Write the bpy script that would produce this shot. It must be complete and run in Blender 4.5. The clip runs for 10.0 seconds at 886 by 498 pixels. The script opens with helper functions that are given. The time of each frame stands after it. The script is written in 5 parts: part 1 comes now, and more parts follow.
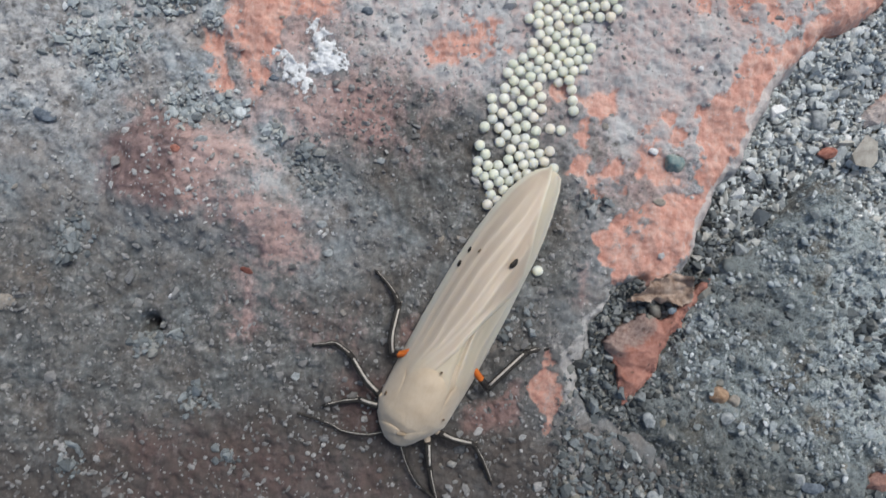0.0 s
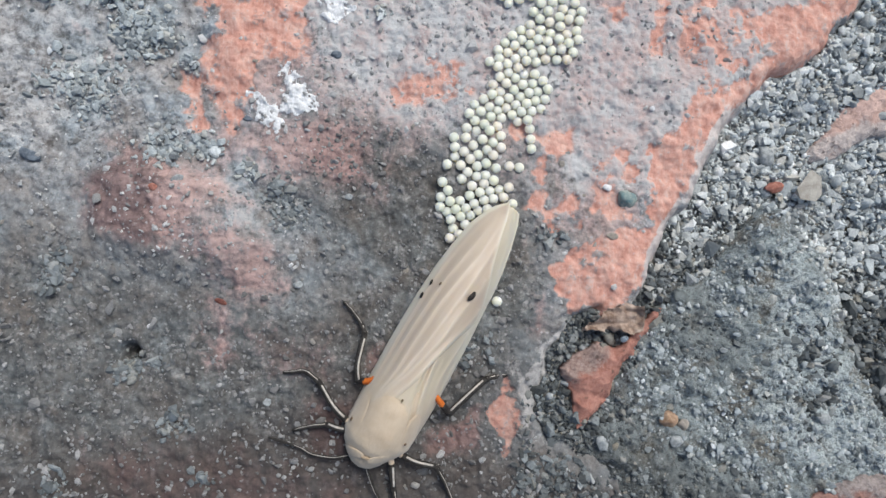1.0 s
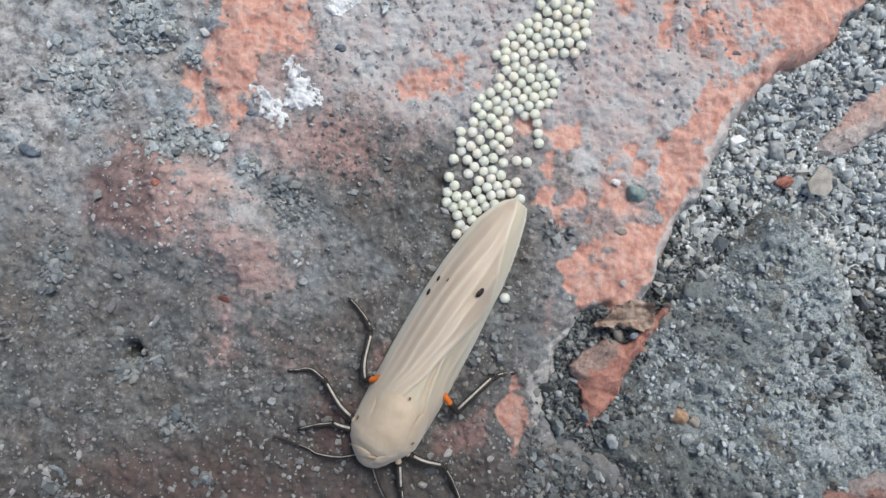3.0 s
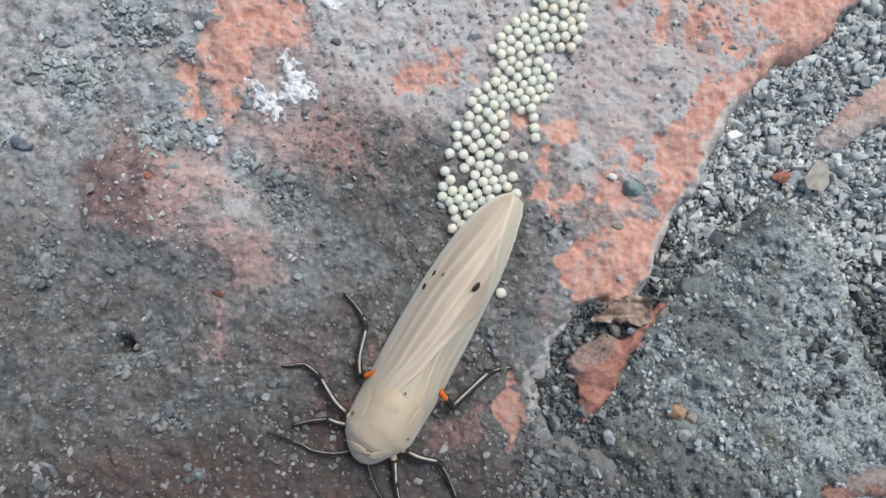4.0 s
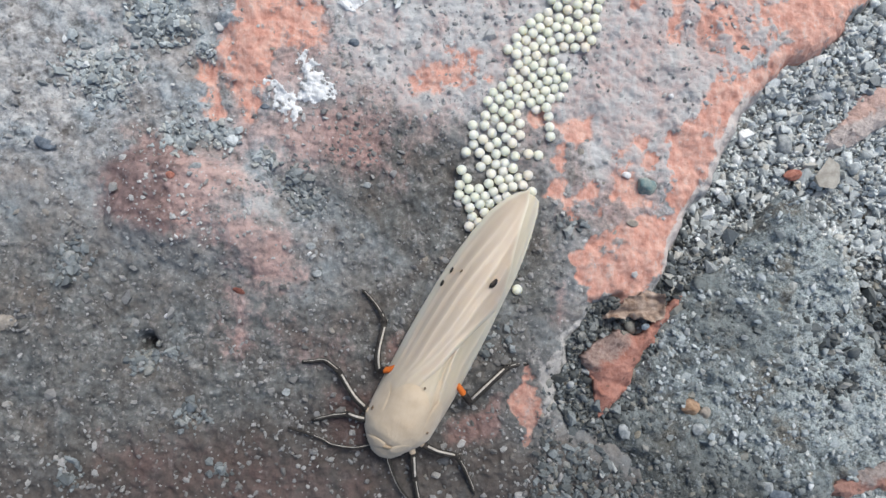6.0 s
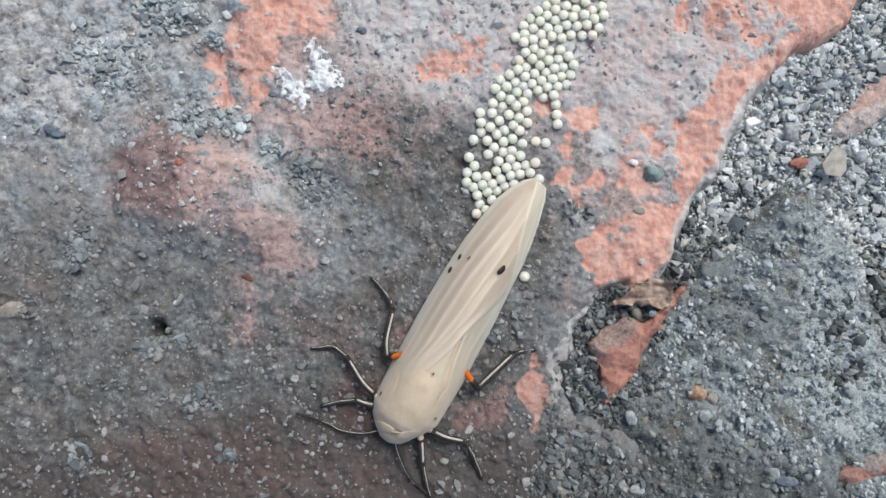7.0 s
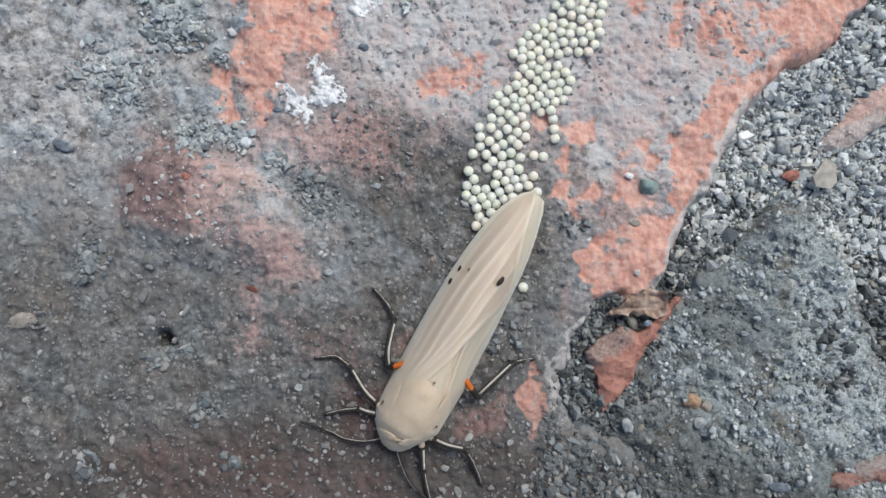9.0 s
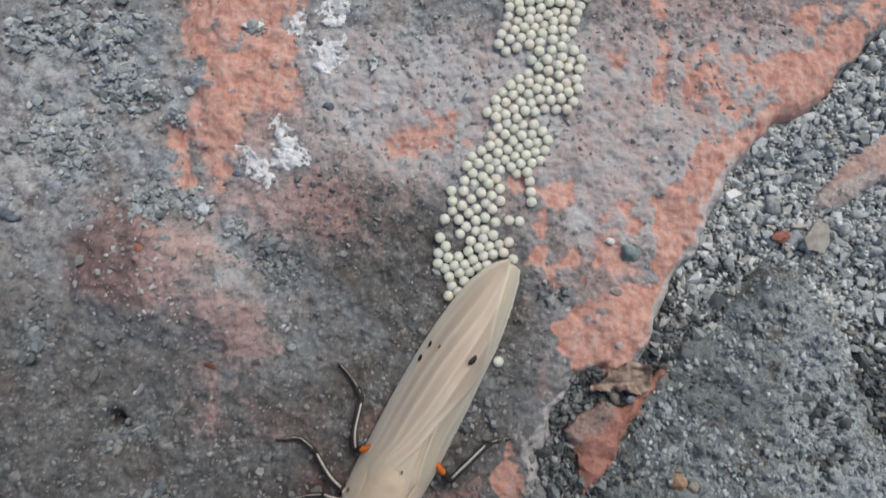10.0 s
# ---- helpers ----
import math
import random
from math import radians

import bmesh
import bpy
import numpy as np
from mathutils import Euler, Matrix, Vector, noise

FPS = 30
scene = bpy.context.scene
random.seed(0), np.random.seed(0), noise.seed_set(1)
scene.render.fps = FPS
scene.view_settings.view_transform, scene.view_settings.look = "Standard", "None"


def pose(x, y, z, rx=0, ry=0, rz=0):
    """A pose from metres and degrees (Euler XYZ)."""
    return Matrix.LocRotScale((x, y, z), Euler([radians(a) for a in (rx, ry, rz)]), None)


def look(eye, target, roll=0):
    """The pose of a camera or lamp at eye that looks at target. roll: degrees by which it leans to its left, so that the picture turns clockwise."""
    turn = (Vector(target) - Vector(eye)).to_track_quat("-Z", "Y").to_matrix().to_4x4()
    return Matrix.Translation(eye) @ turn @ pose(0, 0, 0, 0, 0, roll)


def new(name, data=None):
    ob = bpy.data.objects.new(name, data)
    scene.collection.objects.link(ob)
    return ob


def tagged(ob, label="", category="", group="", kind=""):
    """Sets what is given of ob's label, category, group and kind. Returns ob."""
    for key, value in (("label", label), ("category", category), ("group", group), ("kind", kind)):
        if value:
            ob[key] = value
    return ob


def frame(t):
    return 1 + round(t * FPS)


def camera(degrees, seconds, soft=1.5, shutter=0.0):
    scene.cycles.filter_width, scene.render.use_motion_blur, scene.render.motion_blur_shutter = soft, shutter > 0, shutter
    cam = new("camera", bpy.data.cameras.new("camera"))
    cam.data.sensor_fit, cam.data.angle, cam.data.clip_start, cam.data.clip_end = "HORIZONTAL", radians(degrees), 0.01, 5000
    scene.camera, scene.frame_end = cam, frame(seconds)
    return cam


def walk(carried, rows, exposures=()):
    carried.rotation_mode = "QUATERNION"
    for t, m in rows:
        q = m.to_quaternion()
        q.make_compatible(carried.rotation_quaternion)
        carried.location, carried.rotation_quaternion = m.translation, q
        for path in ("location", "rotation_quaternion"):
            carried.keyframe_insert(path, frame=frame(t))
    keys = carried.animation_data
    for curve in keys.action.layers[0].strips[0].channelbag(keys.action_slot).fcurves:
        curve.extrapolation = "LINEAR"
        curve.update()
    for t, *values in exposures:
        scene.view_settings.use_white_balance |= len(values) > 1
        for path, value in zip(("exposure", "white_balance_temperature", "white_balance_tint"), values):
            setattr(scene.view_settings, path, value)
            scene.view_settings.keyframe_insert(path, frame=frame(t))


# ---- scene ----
cam = camera(68.0, 10.0, soft=1.5, shutter=0.4)
# seconds, then the eye in millimetres and the turn in degrees
PATH = [
    (0, -1.304, -3.774, 53.015, 4.555, -1.314, -0.052),
    (0.5, 0.071, -1.731, 53.643, 4.843, -1.289, -0.135),
    (1, 1.618, -1.653, 56.164, 4.878, -1.329, -0.169),
    (1.5, 1.288, -1.737, 56.314, 4.838, -1.341, -0.262),
    (2, 1.522, -0.876, 55.792, 4.791, -1.517, -0.441),
    (2.5, 0.864, -1.494, 55.557, 4.822, -1.395, -0.351),
    (4, 0.862, -2.628, 54.873, 5.198, -1.902, -0.350),
    (4.5, -0.400, -3.300, 56.174, 5.397, -1.885, -0.339),
    (5, -1.135, -2.904, 56.695, 5.519, -1.638, -0.392),
    (6.5, -0.207, -3.139, 55.287, 5.119, -1.785, -0.430),
    (7, -1.008, -3.874, 55.746, 5.074, -1.649, -0.440),
    (7.5, -0.961, -3.585, 56.116, 5.163, -1.618, -0.526),
    (8, -0.042, -4.054, 57.087, 5.375, -1.984, -0.638),
    (8.5, -0.780, -3.409, 57.550, 5.543, -1.779, -0.685),
    (9, -1.227, -3.367, 57.119, 5.446, -1.798, -0.533),
    (9.5, 0.350, -1.406, 56.784, 5.534, -1.849, -0.763),
    (10, 1.180, 2.682, 54.537, 5.538, -1.966, -0.909),
]
walk(cam, [(t, pose(x * 0.001, y * 0.001, z * 0.001, rx, ry, rz)) for t, x, y, z, rx, ry, rz in PATH],
     exposures=[(0.0, 0.01, 6300, 6), (0.5, 0.24, 6300, 6), (1.0, 0.20, 6300, 6), (2.5, 0.16, 6300, 6), (4.0, 0.15, 6300, 6), (4.7, 0.32, 6300, 6), (6.5, 0.25, 6300, 6), (7.5, 0.30, 6300, 6), (8.0, 0.32, 6300, 6), (8.5, 0.18, 6300, 6), (9.0, 0.15, 6300, 6), (9.5, 0.06, 6390, 7), (10.0, -0.22, 6500, 8)])

# ---- light: soft open shade, the brightest part of the sky above and to the side ----
SUN_UP, SUN_AROUND = 57.0, 35.0   # degrees over the ground; clockwise from +y
world = bpy.data.worlds.new("sky")
scene.world = world
world.use_nodes = True
wn = world.node_tree
sky = wn.nodes.new("ShaderNodeTexSky")
sky.sky_type, sky.sun_disc = "NISHITA", False
sky.sun_elevation, sky.sun_rotation = radians(SUN_UP), radians(SUN_AROUND)
sky.dust_density, sky.air_density = 4.0, 1.0
wn.nodes["Background"].inputs["Strength"].default_value = 0.112
wn.links.new(sky.outputs[0], wn.nodes["Background"].inputs["Color"])
sun = bpy.data.lights.new("sun", "SUN")
sun.energy, sun.angle, sun.color = 1.85, radians(24), (1.0, 0.97, 0.93)
sun_ob = new("sun", sun)
sa, se = radians(SUN_AROUND), radians(SUN_UP)
sun_ob.matrix_basis = look((math.sin(sa) * math.cos(se), math.cos(sa) * math.cos(se), math.sin(se)), (0, 0, 0))

MM = 0.001


# ---- materials ----
class Nodes:
    """A short way to write a node material whose texture space is in millimetres."""

    def __init__(self, name, rough=0.9, spec=0.3):
        self.mat = bpy.data.materials.new(name)
        self.mat.use_nodes = True
        self.t = self.mat.node_tree
        self.bsdf = self.t.nodes["Principled BSDF"]
        self.bsdf.inputs["Roughness"].default_value = rough
        self.bsdf.inputs["Specular IOR Level"].default_value = spec
        co = self.t.nodes.new("ShaderNodeTexCoord")
        sc = self.t.nodes.new("ShaderNodeVectorMath")
        sc.operation = "SCALE"
        sc.inputs["Scale"].default_value = 1000.0
        self.t.links.new(co.outputs["Object"], sc.inputs[0])
        self.co = sc.outputs[0]

    def put(self, value, socket):
        if hasattr(value, "is_linked"):
            self.t.links.new(value, socket)
        else:
            socket.default_value = value

    def noise(self, scale, detail=4.0, rough=0.55, warp=0.0, stretch=None):
        n = self.t.nodes.new("ShaderNodeTexNoise")
        n.inputs["Scale"].default_value, n.inputs["Detail"].default_value = scale, detail
        n.inputs["Roughness"].default_value, n.inputs["Distortion"].default_value = rough, warp
        co = self.co
        if stretch:
            m = self.t.nodes.new("ShaderNodeMapping")
            m.inputs["Rotation"].default_value = (0, 0, radians(stretch[1]))
            m.inputs["Scale"].default_value = (1, stretch[0], 1)
            self.t.links.new(co, m.inputs["Vector"])
            co = m.outputs[0]
        self.t.links.new(co, n.inputs["Vector"])
        return n.outputs["Fac"]

    def cells(self, scale, feature="F1"):
        n = self.t.nodes.new("ShaderNodeTexVoronoi")
        n.feature = feature
        n.inputs["Scale"].default_value = scale
        self.t.links.new(self.co, n.inputs["Vector"])
        return n.outputs["Distance"]

    def specks(self, scale, share, size=0.32):
        """One on scattered spots of about that size, on that share of the cells."""
        n = self.t.nodes.new("ShaderNodeTexVoronoi")
        n.inputs["Scale"].default_value = scale
        w = self.t.nodes.new("ShaderNodeTexNoise")
        w.inputs["Scale"].default_value = scale * 1.3
        self.t.links.new(self.co, w.inputs["Vector"])
        bend = self.t.nodes.new("ShaderNodeVectorMath")
        bend.operation, bend.inputs[1].default_value = "MULTIPLY_ADD", (0.9 / scale,) * 3
        self.t.links.new(w.outputs["Color"], bend.inputs[0])
        self.t.links.new(self.co, bend.inputs[2])
        self.t.links.new(bend.outputs[0], n.inputs["Vector"])
        sep = self.t.nodes.new("ShaderNodeSeparateColor")
        self.t.links.new(n.outputs["Color"], sep.inputs[0])
        chosen = self.step(sep.outputs[0], 1 - share, 1 - share + 0.02)
        return self.math("MULTIPLY", chosen, self.step(n.outputs["Distance"], size, size * 0.6))

    def ramp(self, fac, *stops):
        r = self.t.nodes.new("ShaderNodeValToRGB")
        el = r.color_ramp.elements
        while len(el) < len(stops):
            el.new(0.5)
        for e, (p, c) in zip(el, stops):
            e.position, e.color = p, (*c, 1) if isinstance(c, tuple) else (c, c, c, 1)
        self.put(fac, r.inputs["Fac"])
        return r.outputs["Color"]

    def math(self, op, a, b=0.0, c=0.0, clamp=False):
        m = self.t.nodes.new("ShaderNodeMath")
        m.operation, m.use_clamp = op, clamp
        for v, s in zip((a, b, c), m.inputs):
            self.put(v, s)
        return m.outputs[0]

    def step(self, v, lo, hi):
        m = self.t.nodes.new("ShaderNodeMapRange")
        m.interpolation_type = "SMOOTHSTEP"
        self.put(v, m.inputs["Value"])
        m.inputs["From Min"].default_value, m.inputs["From Max"].default_value = lo, hi
        return m.outputs["Result"]

    def mix(self, fac, a, b, kind="MIX"):
        m = self.t.nodes.new("ShaderNodeMix")
        m.data_type, m.blend_type = "RGBA", kind
        for v, s in ((fac, m.inputs[0]), (a, m.inputs[6]), (b, m.inputs[7])):
            self.put((*v, 1) if isinstance(v, tuple) else v, s)
        return m.outputs[2]

    def attr(self, name):
        a = self.t.nodes.new("ShaderNodeAttribute")
        a.attribute_name = name
        return a.outputs["Fac"]

    def island(self):
        return self.t.nodes.new("ShaderNodeNewGeometry").outputs["Random Per Island"]

    def own(self):
        return self.t.nodes.new("ShaderNodeObjectInfo").outputs["Random"]

    def finish(self, colour, height=None, depth=0.1, strength=1.0, rough=None):
        self.put((*colour, 1) if isinstance(colour, tuple) else colour, self.bsdf.inputs["Base Color"])
        if rough is not None:
            self.put(rough, self.bsdf.inputs["Roughness"])
        if height is not None:
            b = self.t.nodes.new("ShaderNodeBump")
            b.inputs["Strength"].default_value, b.inputs["Distance"].default_value = strength, depth * MM
            self.put(height, b.inputs["Height"])
            self.t.links.new(b.outputs[0], self.bsdf.inputs["Normal"])
        return self.mat


def brick_material():
    k = Nodes("weathered_brick", 0.92, 0.25)
    mid, fine, speck = k.noise(0.85, 5, 0.6), k.noise(2.6, 5, 0.66), k.noise(5.5, 3, 0.6)
    broad = k.noise(0.33, 4, 0.6, 0.3)
    streak = k.noise(1.4, 5, 0.7, 0.3, (0.28, -32))
    both = k.math("ADD", k.math("MULTIPLY", mid, 0.52), k.math("MULTIPLY", fine, 0.33))
    both = k.math("ADD", both, k.math("MULTIPLY", broad, 0.15))
    dust = k.ramp(both, (0.37, (0.115, 0.114, 0.113)), (0.46, (0.232, 0.238, 0.243)), (0.54, (0.325, 0.338, 0.347)), (0.65, (0.485, 0.50, 0.515)))
    tint = k.ramp(k.noise(0.3, 6, 0.6), (0.36, (1.0, 0.91, 0.85)), (0.5, (0.99, 0.975, 0.965)), (0.64, (0.95, 1.04, 1.09)))
    dust = k.mix(1.0, dust, tint, "MULTIPLY")
    pale = k.step(k.math("ADD", k.attr("pale"), k.math("MULTIPLY", k.math("SUBTRACT", both, 0.5), 2.6)), 0.3, 1.1)
    dust = k.mix(k.math("MULTIPLY", pale, 0.75), dust, (0.555, 0.56, 0.562))

    # darker grime colour, which also carries painted shade lower down
    grime_shade = k.step(k.math("ADD", k.attr("grime_shade"), k.math("MULTIPLY", k.math("SUBTRACT", both, 0.5), 1.6)), 0.1, 1.0)
    grime = k.ramp(both, (0.37, (0.028, 0.027, 0.025)), (0.46, (0.084, 0.083, 0.080)), (0.54, (0.142, 0.144, 0.142)), (0.64, (0.30, 0.308, 0.307)))
    mottle = k.ramp(k.noise(0.24, 6, 0.66, 0.4), (0.36, (0.93, 0.80, 0.72)), (0.48, (1.0, 0.98, 0.955)), (0.62, (1.05, 1.11, 1.13)))
    dust = k.mix(grime_shade, dust, k.mix(1.0, grime, mottle, "MULTIPLY"))

    blot = k.noise(0.38, 4, 0.62, 0.5)

    def patch(name, reach, lo, hi):
        spread = k.math("ADD", k.math("MULTIPLY", k.math("SUBTRACT", mid, 0.5), reach), k.math("MULTIPLY", k.math("SUBTRACT", fine, 0.5), reach * 0.7))
        spread = k.math("ADD", spread, k.math("MULTIPLY", k.math("SUBTRACT", blot, 0.5), reach * 1.1))
        spread = k.math("ADD", spread, k.math("MULTIPLY", k.math("SUBTRACT", streak, 0.5), reach * 0.9))
        return k.math("MULTIPLY", k.step(k.math("ADD", k.attr(name), spread), lo, hi), k.step(k.attr(name), 0.0, 0.25))

    stain = k.ramp(both, (0.36, (0.115, 0.078, 0.076)), (0.62, (0.27, 0.18, 0.17)))
    rose = k.ramp(both, (0.36, (0.31, 0.20, 0.182)), (0.62, (0.56, 0.40, 0.365)))
    clay = k.ramp(k.math("ADD", k.math("MULTIPLY", both, 0.6), k.math("MULTIPLY", streak, 0.4)), (0.35, (0.39, 0.17, 0.125)), (0.45, (0.56, 0.285, 0.222)), (0.55, (0.66, 0.405, 0.33)), (0.66, (0.74, 0.56, 0.49)))
    c = k.mix(k.math("MULTIPLY", patch("maroon", 1.1, 0.12, 1.05), 0.92), dust, stain)
    c = k.mix(k.math("MULTIPLY", patch("rose", 1.35, 0.05, 1.15), 0.85), c, k.mix(k.math("MULTIPLY", grime_shade, 0.75), rose, k.ramp(both, (0.38, (0.17, 0.092, 0.084)), (0.62, (0.40, 0.245, 0.225)))))
    ragged = k.math("ADD", k.attr("crust"), k.math("ADD", k.math("MULTIPLY", k.math("SUBTRACT", fine, 0.5), 1.5), k.math("MULTIPLY", k.math("SUBTRACT", streak, 0.5), 1.1)))
    bare = k.math("MULTIPLY", k.math("MULTIPLY", k.step(ragged, 0.80, 0.12), k.step(k.attr("clay"), 0.05, 0.45)), 0.94)
    c = k.mix(bare, c, clay)
    crusty = k.math("SUBTRACT", 1.0, k.math("MULTIPLY", bare, 0.7))
    c = k.mix(k.math("MULTIPLY", patch("rim", 1.4, 0.3, 0.8), 0.8), c, k.ramp(both, (0.36, (0.40, 0.385, 0.37)), (0.62, (0.66, 0.64, 0.62))))
    film = k.step(k.math("ADD", k.math("MULTIPLY", streak, 0.6), k.math("MULTIPLY", fine, 0.4)), 0.52, 0.68)
    c = k.mix(k.math("MULTIPLY", film, 0.45), c, (0.40, 0.385, 0.38))
    # small dark pits, with crevice shade put into their colour
    pits = k.step(k.math("ADD", speck, k.math("MULTIPLY", fine, 0.4)), 0.56, 0.46)
    # brown dirt and painted shade darken the colour together
    c = k.mix(k.math("MULTIPLY", k.step(k.math("ADD", k.attr("mud_shade"), k.math("MULTIPLY", k.math("SUBTRACT", mid, 0.5), 0.8)), 0.0, 1.0), 0.68), c, (0.052, 0.038, 0.033))
    c = k.mix(k.math("MULTIPLY", pits, k.math("MULTIPLY", crusty, 0.6)), c, (0.05, 0.046, 0.044))
    c = k.mix(k.math("MULTIPLY", k.specks(2.0, 0.10, 0.42), k.math("MULTIPLY", crusty, 0.25)), c, (0.07, 0.062, 0.06))
    c = k.mix(k.math("MULTIPLY", k.specks(2.6, 0.10, 0.36), k.math("MULTIPLY", k.math("MULTIPLY", crusty, k.math("SUBTRACT", 1.0, k.math("MULTIPLY", grime_shade, 0.55))), 0.7)), c, (0.43, 0.43, 0.435))
    c = k.mix(k.math("MULTIPLY", k.specks(3.8, 0.03, 0.36), k.math("MULTIPLY", crusty, k.math("SUBTRACT", 0.75, k.math("MULTIPLY", grime_shade, 0.4)))), c, (0.66, 0.66, 0.66))
    h = k.math("ADD", k.math("MULTIPLY", k.math("ADD", k.math("MULTIPLY", fine, 0.7), k.math("MULTIPLY", speck, 0.35)), k.math("SUBTRACT", 1.0, k.math("MULTIPLY", bare, 0.3))), k.math("MULTIPLY", mid, 1.1))
    return k.finish(c, h, 0.17, 1.0)


def concrete_material():
    k = Nodes("sandy_concrete", 0.93, 0.25)
    mid, fine, speck = k.noise(0.7, 6, 0.65), k.noise(3.5, 5, 0.7), k.noise(8.0, 3, 0.6)
    both = k.math("ADD", k.math("MULTIPLY", mid, 0.45), k.math("MULTIPLY", fine, 0.55))
    c = k.ramp(both, (0.34, (0.085, 0.095, 0.097)), (0.46, (0.225, 0.258, 0.263)), (0.58, (0.375, 0.425, 0.432)), (0.70, (0.54, 0.61, 0.617)))
    moss = k.step(k.noise(0.28, 6, 0.66), 0.50, 0.64)
    c = k.mix(k.math("MULTIPLY", moss, 0.7), c, k.ramp(fine, (0.35, (0.085, 0.068, 0.048)), (0.65, (0.26, 0.23, 0.185))))
    # paler concrete along the lump's right side
    paler = k.step(k.math("ADD", k.attr("pale"), k.math("MULTIPLY", k.math("SUBTRACT", both, 0.5), 3.0)), 0.2, 1.1)
    c = k.mix(k.math("MULTIPLY", paler, 0.8), c, k.ramp(fine, (0.36, (0.33, 0.375, 0.383)), (0.6, (0.55, 0.615, 0.627))))
    # darker concrete: brownish tone and painted shade in one colour
    dimmed = k.step(k.math("ADD", k.attr("grime_shade"), k.math("MULTIPLY", k.math("SUBTRACT", both, 0.5), 2.0)), 0.1, 1.0)
    c = k.mix(dimmed, c, k.ramp(both, (0.34, (0.044, 0.046, 0.044)), (0.48, (0.104, 0.112, 0.110)), (0.62, (0.215, 0.235, 0.237))))
    c = k.mix(k.math("MULTIPLY", k.step(speck, 0.44, 0.36), 0.7), c, (0.06, 0.058, 0.057))
    c = k.mix(k.math("MULTIPLY", k.specks(2.4, 0.14, 0.36), 0.6), c, (0.09, 0.085, 0.08))
    c = k.mix(k.math("MULTIPLY", k.specks(3.0, 0.16, 0.36), 0.45), c, (0.52, 0.54, 0.545))
    return k.finish(c, k.math("ADD", fine, k.math("MULTIPLY", speck, 0.6)), 0.2, 1.0)


def bed_material():
    k = Nodes("dark_sand_bed", 0.95, 0.2)
    mid, fine = k.noise(0.9, 5, 0.6), k.noise(4.0, 5, 0.7)
    c = k.ramp(fine, (0.3, (0.14, 0.143, 0.14)), (0.55, (0.36, 0.372, 0.37)), (0.75, (0.54, 0.552, 0.547)))
    c = k.mix(k.step(mid, 0.5, 0.7), c, (0.10, 0.085, 0.06))
    return k.finish(c, fine, 0.25, 1.0)


def grit_material(name, random, stops, rough=0.8):
    k = Nodes(name, rough, 0.35)
    fine = k.noise(5.0, 4, 0.65)
    c = k.ramp(k.island() if random == "island" else k.own(), *stops)
    c = k.mix(0.75, c, k.ramp(fine, (0.3, 0.62), (0.7, 1.08)), "MULTIPLY")
    return k.finish(c, fine, 0.08, 0.8)


def plain_stone(name, dark, light, rough=0.8, scale=2.5):
    k = Nodes(name, rough, 0.35)
    n = k.noise(scale, 5, 0.65)
    return k.finish(k.ramp(n, (0.33, dark), (0.68, light)), k.noise(6.0, 4, 0.65), 0.09, 0.8)


BRICK = brick_material()
CONCRETE = concrete_material()
BED = bed_material()
GREYS = ((0.0, (0.23, 0.25, 0.254)), (0.2, (0.39, 0.42, 0.426)), (0.45, (0.52, 0.555, 0.56)), (0.66, (0.63, 0.667, 0.67)),
         (0.74, (0.51, 0.495, 0.45)), (0.80, (0.43, 0.435, 0.415)), (0.92, (0.66, 0.695, 0.695)), (1.0, (0.77, 0.79, 0.785)))
CHIPS = ((0.0, (0.17, 0.188, 0.195)), (0.35, (0.34, 0.378, 0.392)), (0.7, (0.48, 0.525, 0.54)), (0.85, (0.45, 0.45, 0.415)), (0.95, (0.60, 0.64, 0.65)), (1.0, (0.76, 0.78, 0.78)))
# darker copy of the slate grit, for the lower patches
DARKCHIPS = grit_material("dark_slate_grit", "island", tuple((p, tuple(0.62 * v for v in c)) for p, c in CHIPS))
GRAVEL = grit_material("grey_gravel", "island", tuple((p, tuple(min(1.12 * v, 0.86) for v in c)) for p, c in GREYS))
PEBBLE = grit_material("grey_pebble", "own", ((0.0, (0.22, 0.235, 0.237)), (0.3, (0.40, 0.425, 0.428)), (0.6, (0.52, 0.55, 0.55)), (0.75, (0.46, 0.43, 0.37)), (0.85, (0.42, 0.45, 0.45)), (1.0, (0.66, 0.685, 0.68))))
# dark grey grains; in the hollows this dark stands in for shade
DARKGRIT = grit_material("shaded_dark_gravel", "island", ((0.0, (0.060, 0.065, 0.065)), (0.5, (0.150, 0.166, 0.170)), (0.8, (0.25, 0.275, 0.28)), (0.9, (0.24, 0.225, 0.19)), (1.0, (0.42, 0.44, 0.445))))
SHARD = grit_material("slate_grit", "island", CHIPS)
DUST = grit_material("grey_grit", "island", ((0.0, (0.13, 0.127, 0.124)), (0.45, (0.22, 0.216, 0.212)), (0.85, (0.32, 0.317, 0.313)), (0.97, (0.36, 0.356, 0.35)), (1.0, (0.44, 0.435, 0.43))))
PALEDUST = grit_material("pale_grit", "island", ((0.0, (0.23, 0.232, 0.23)), (0.4, (0.36, 0.362, 0.36)), (0.8, (0.48, 0.482, 0.48)), (0.97, (0.60, 0.60, 0.59)), (1.0, (0.78, 0.77, 0.76))))


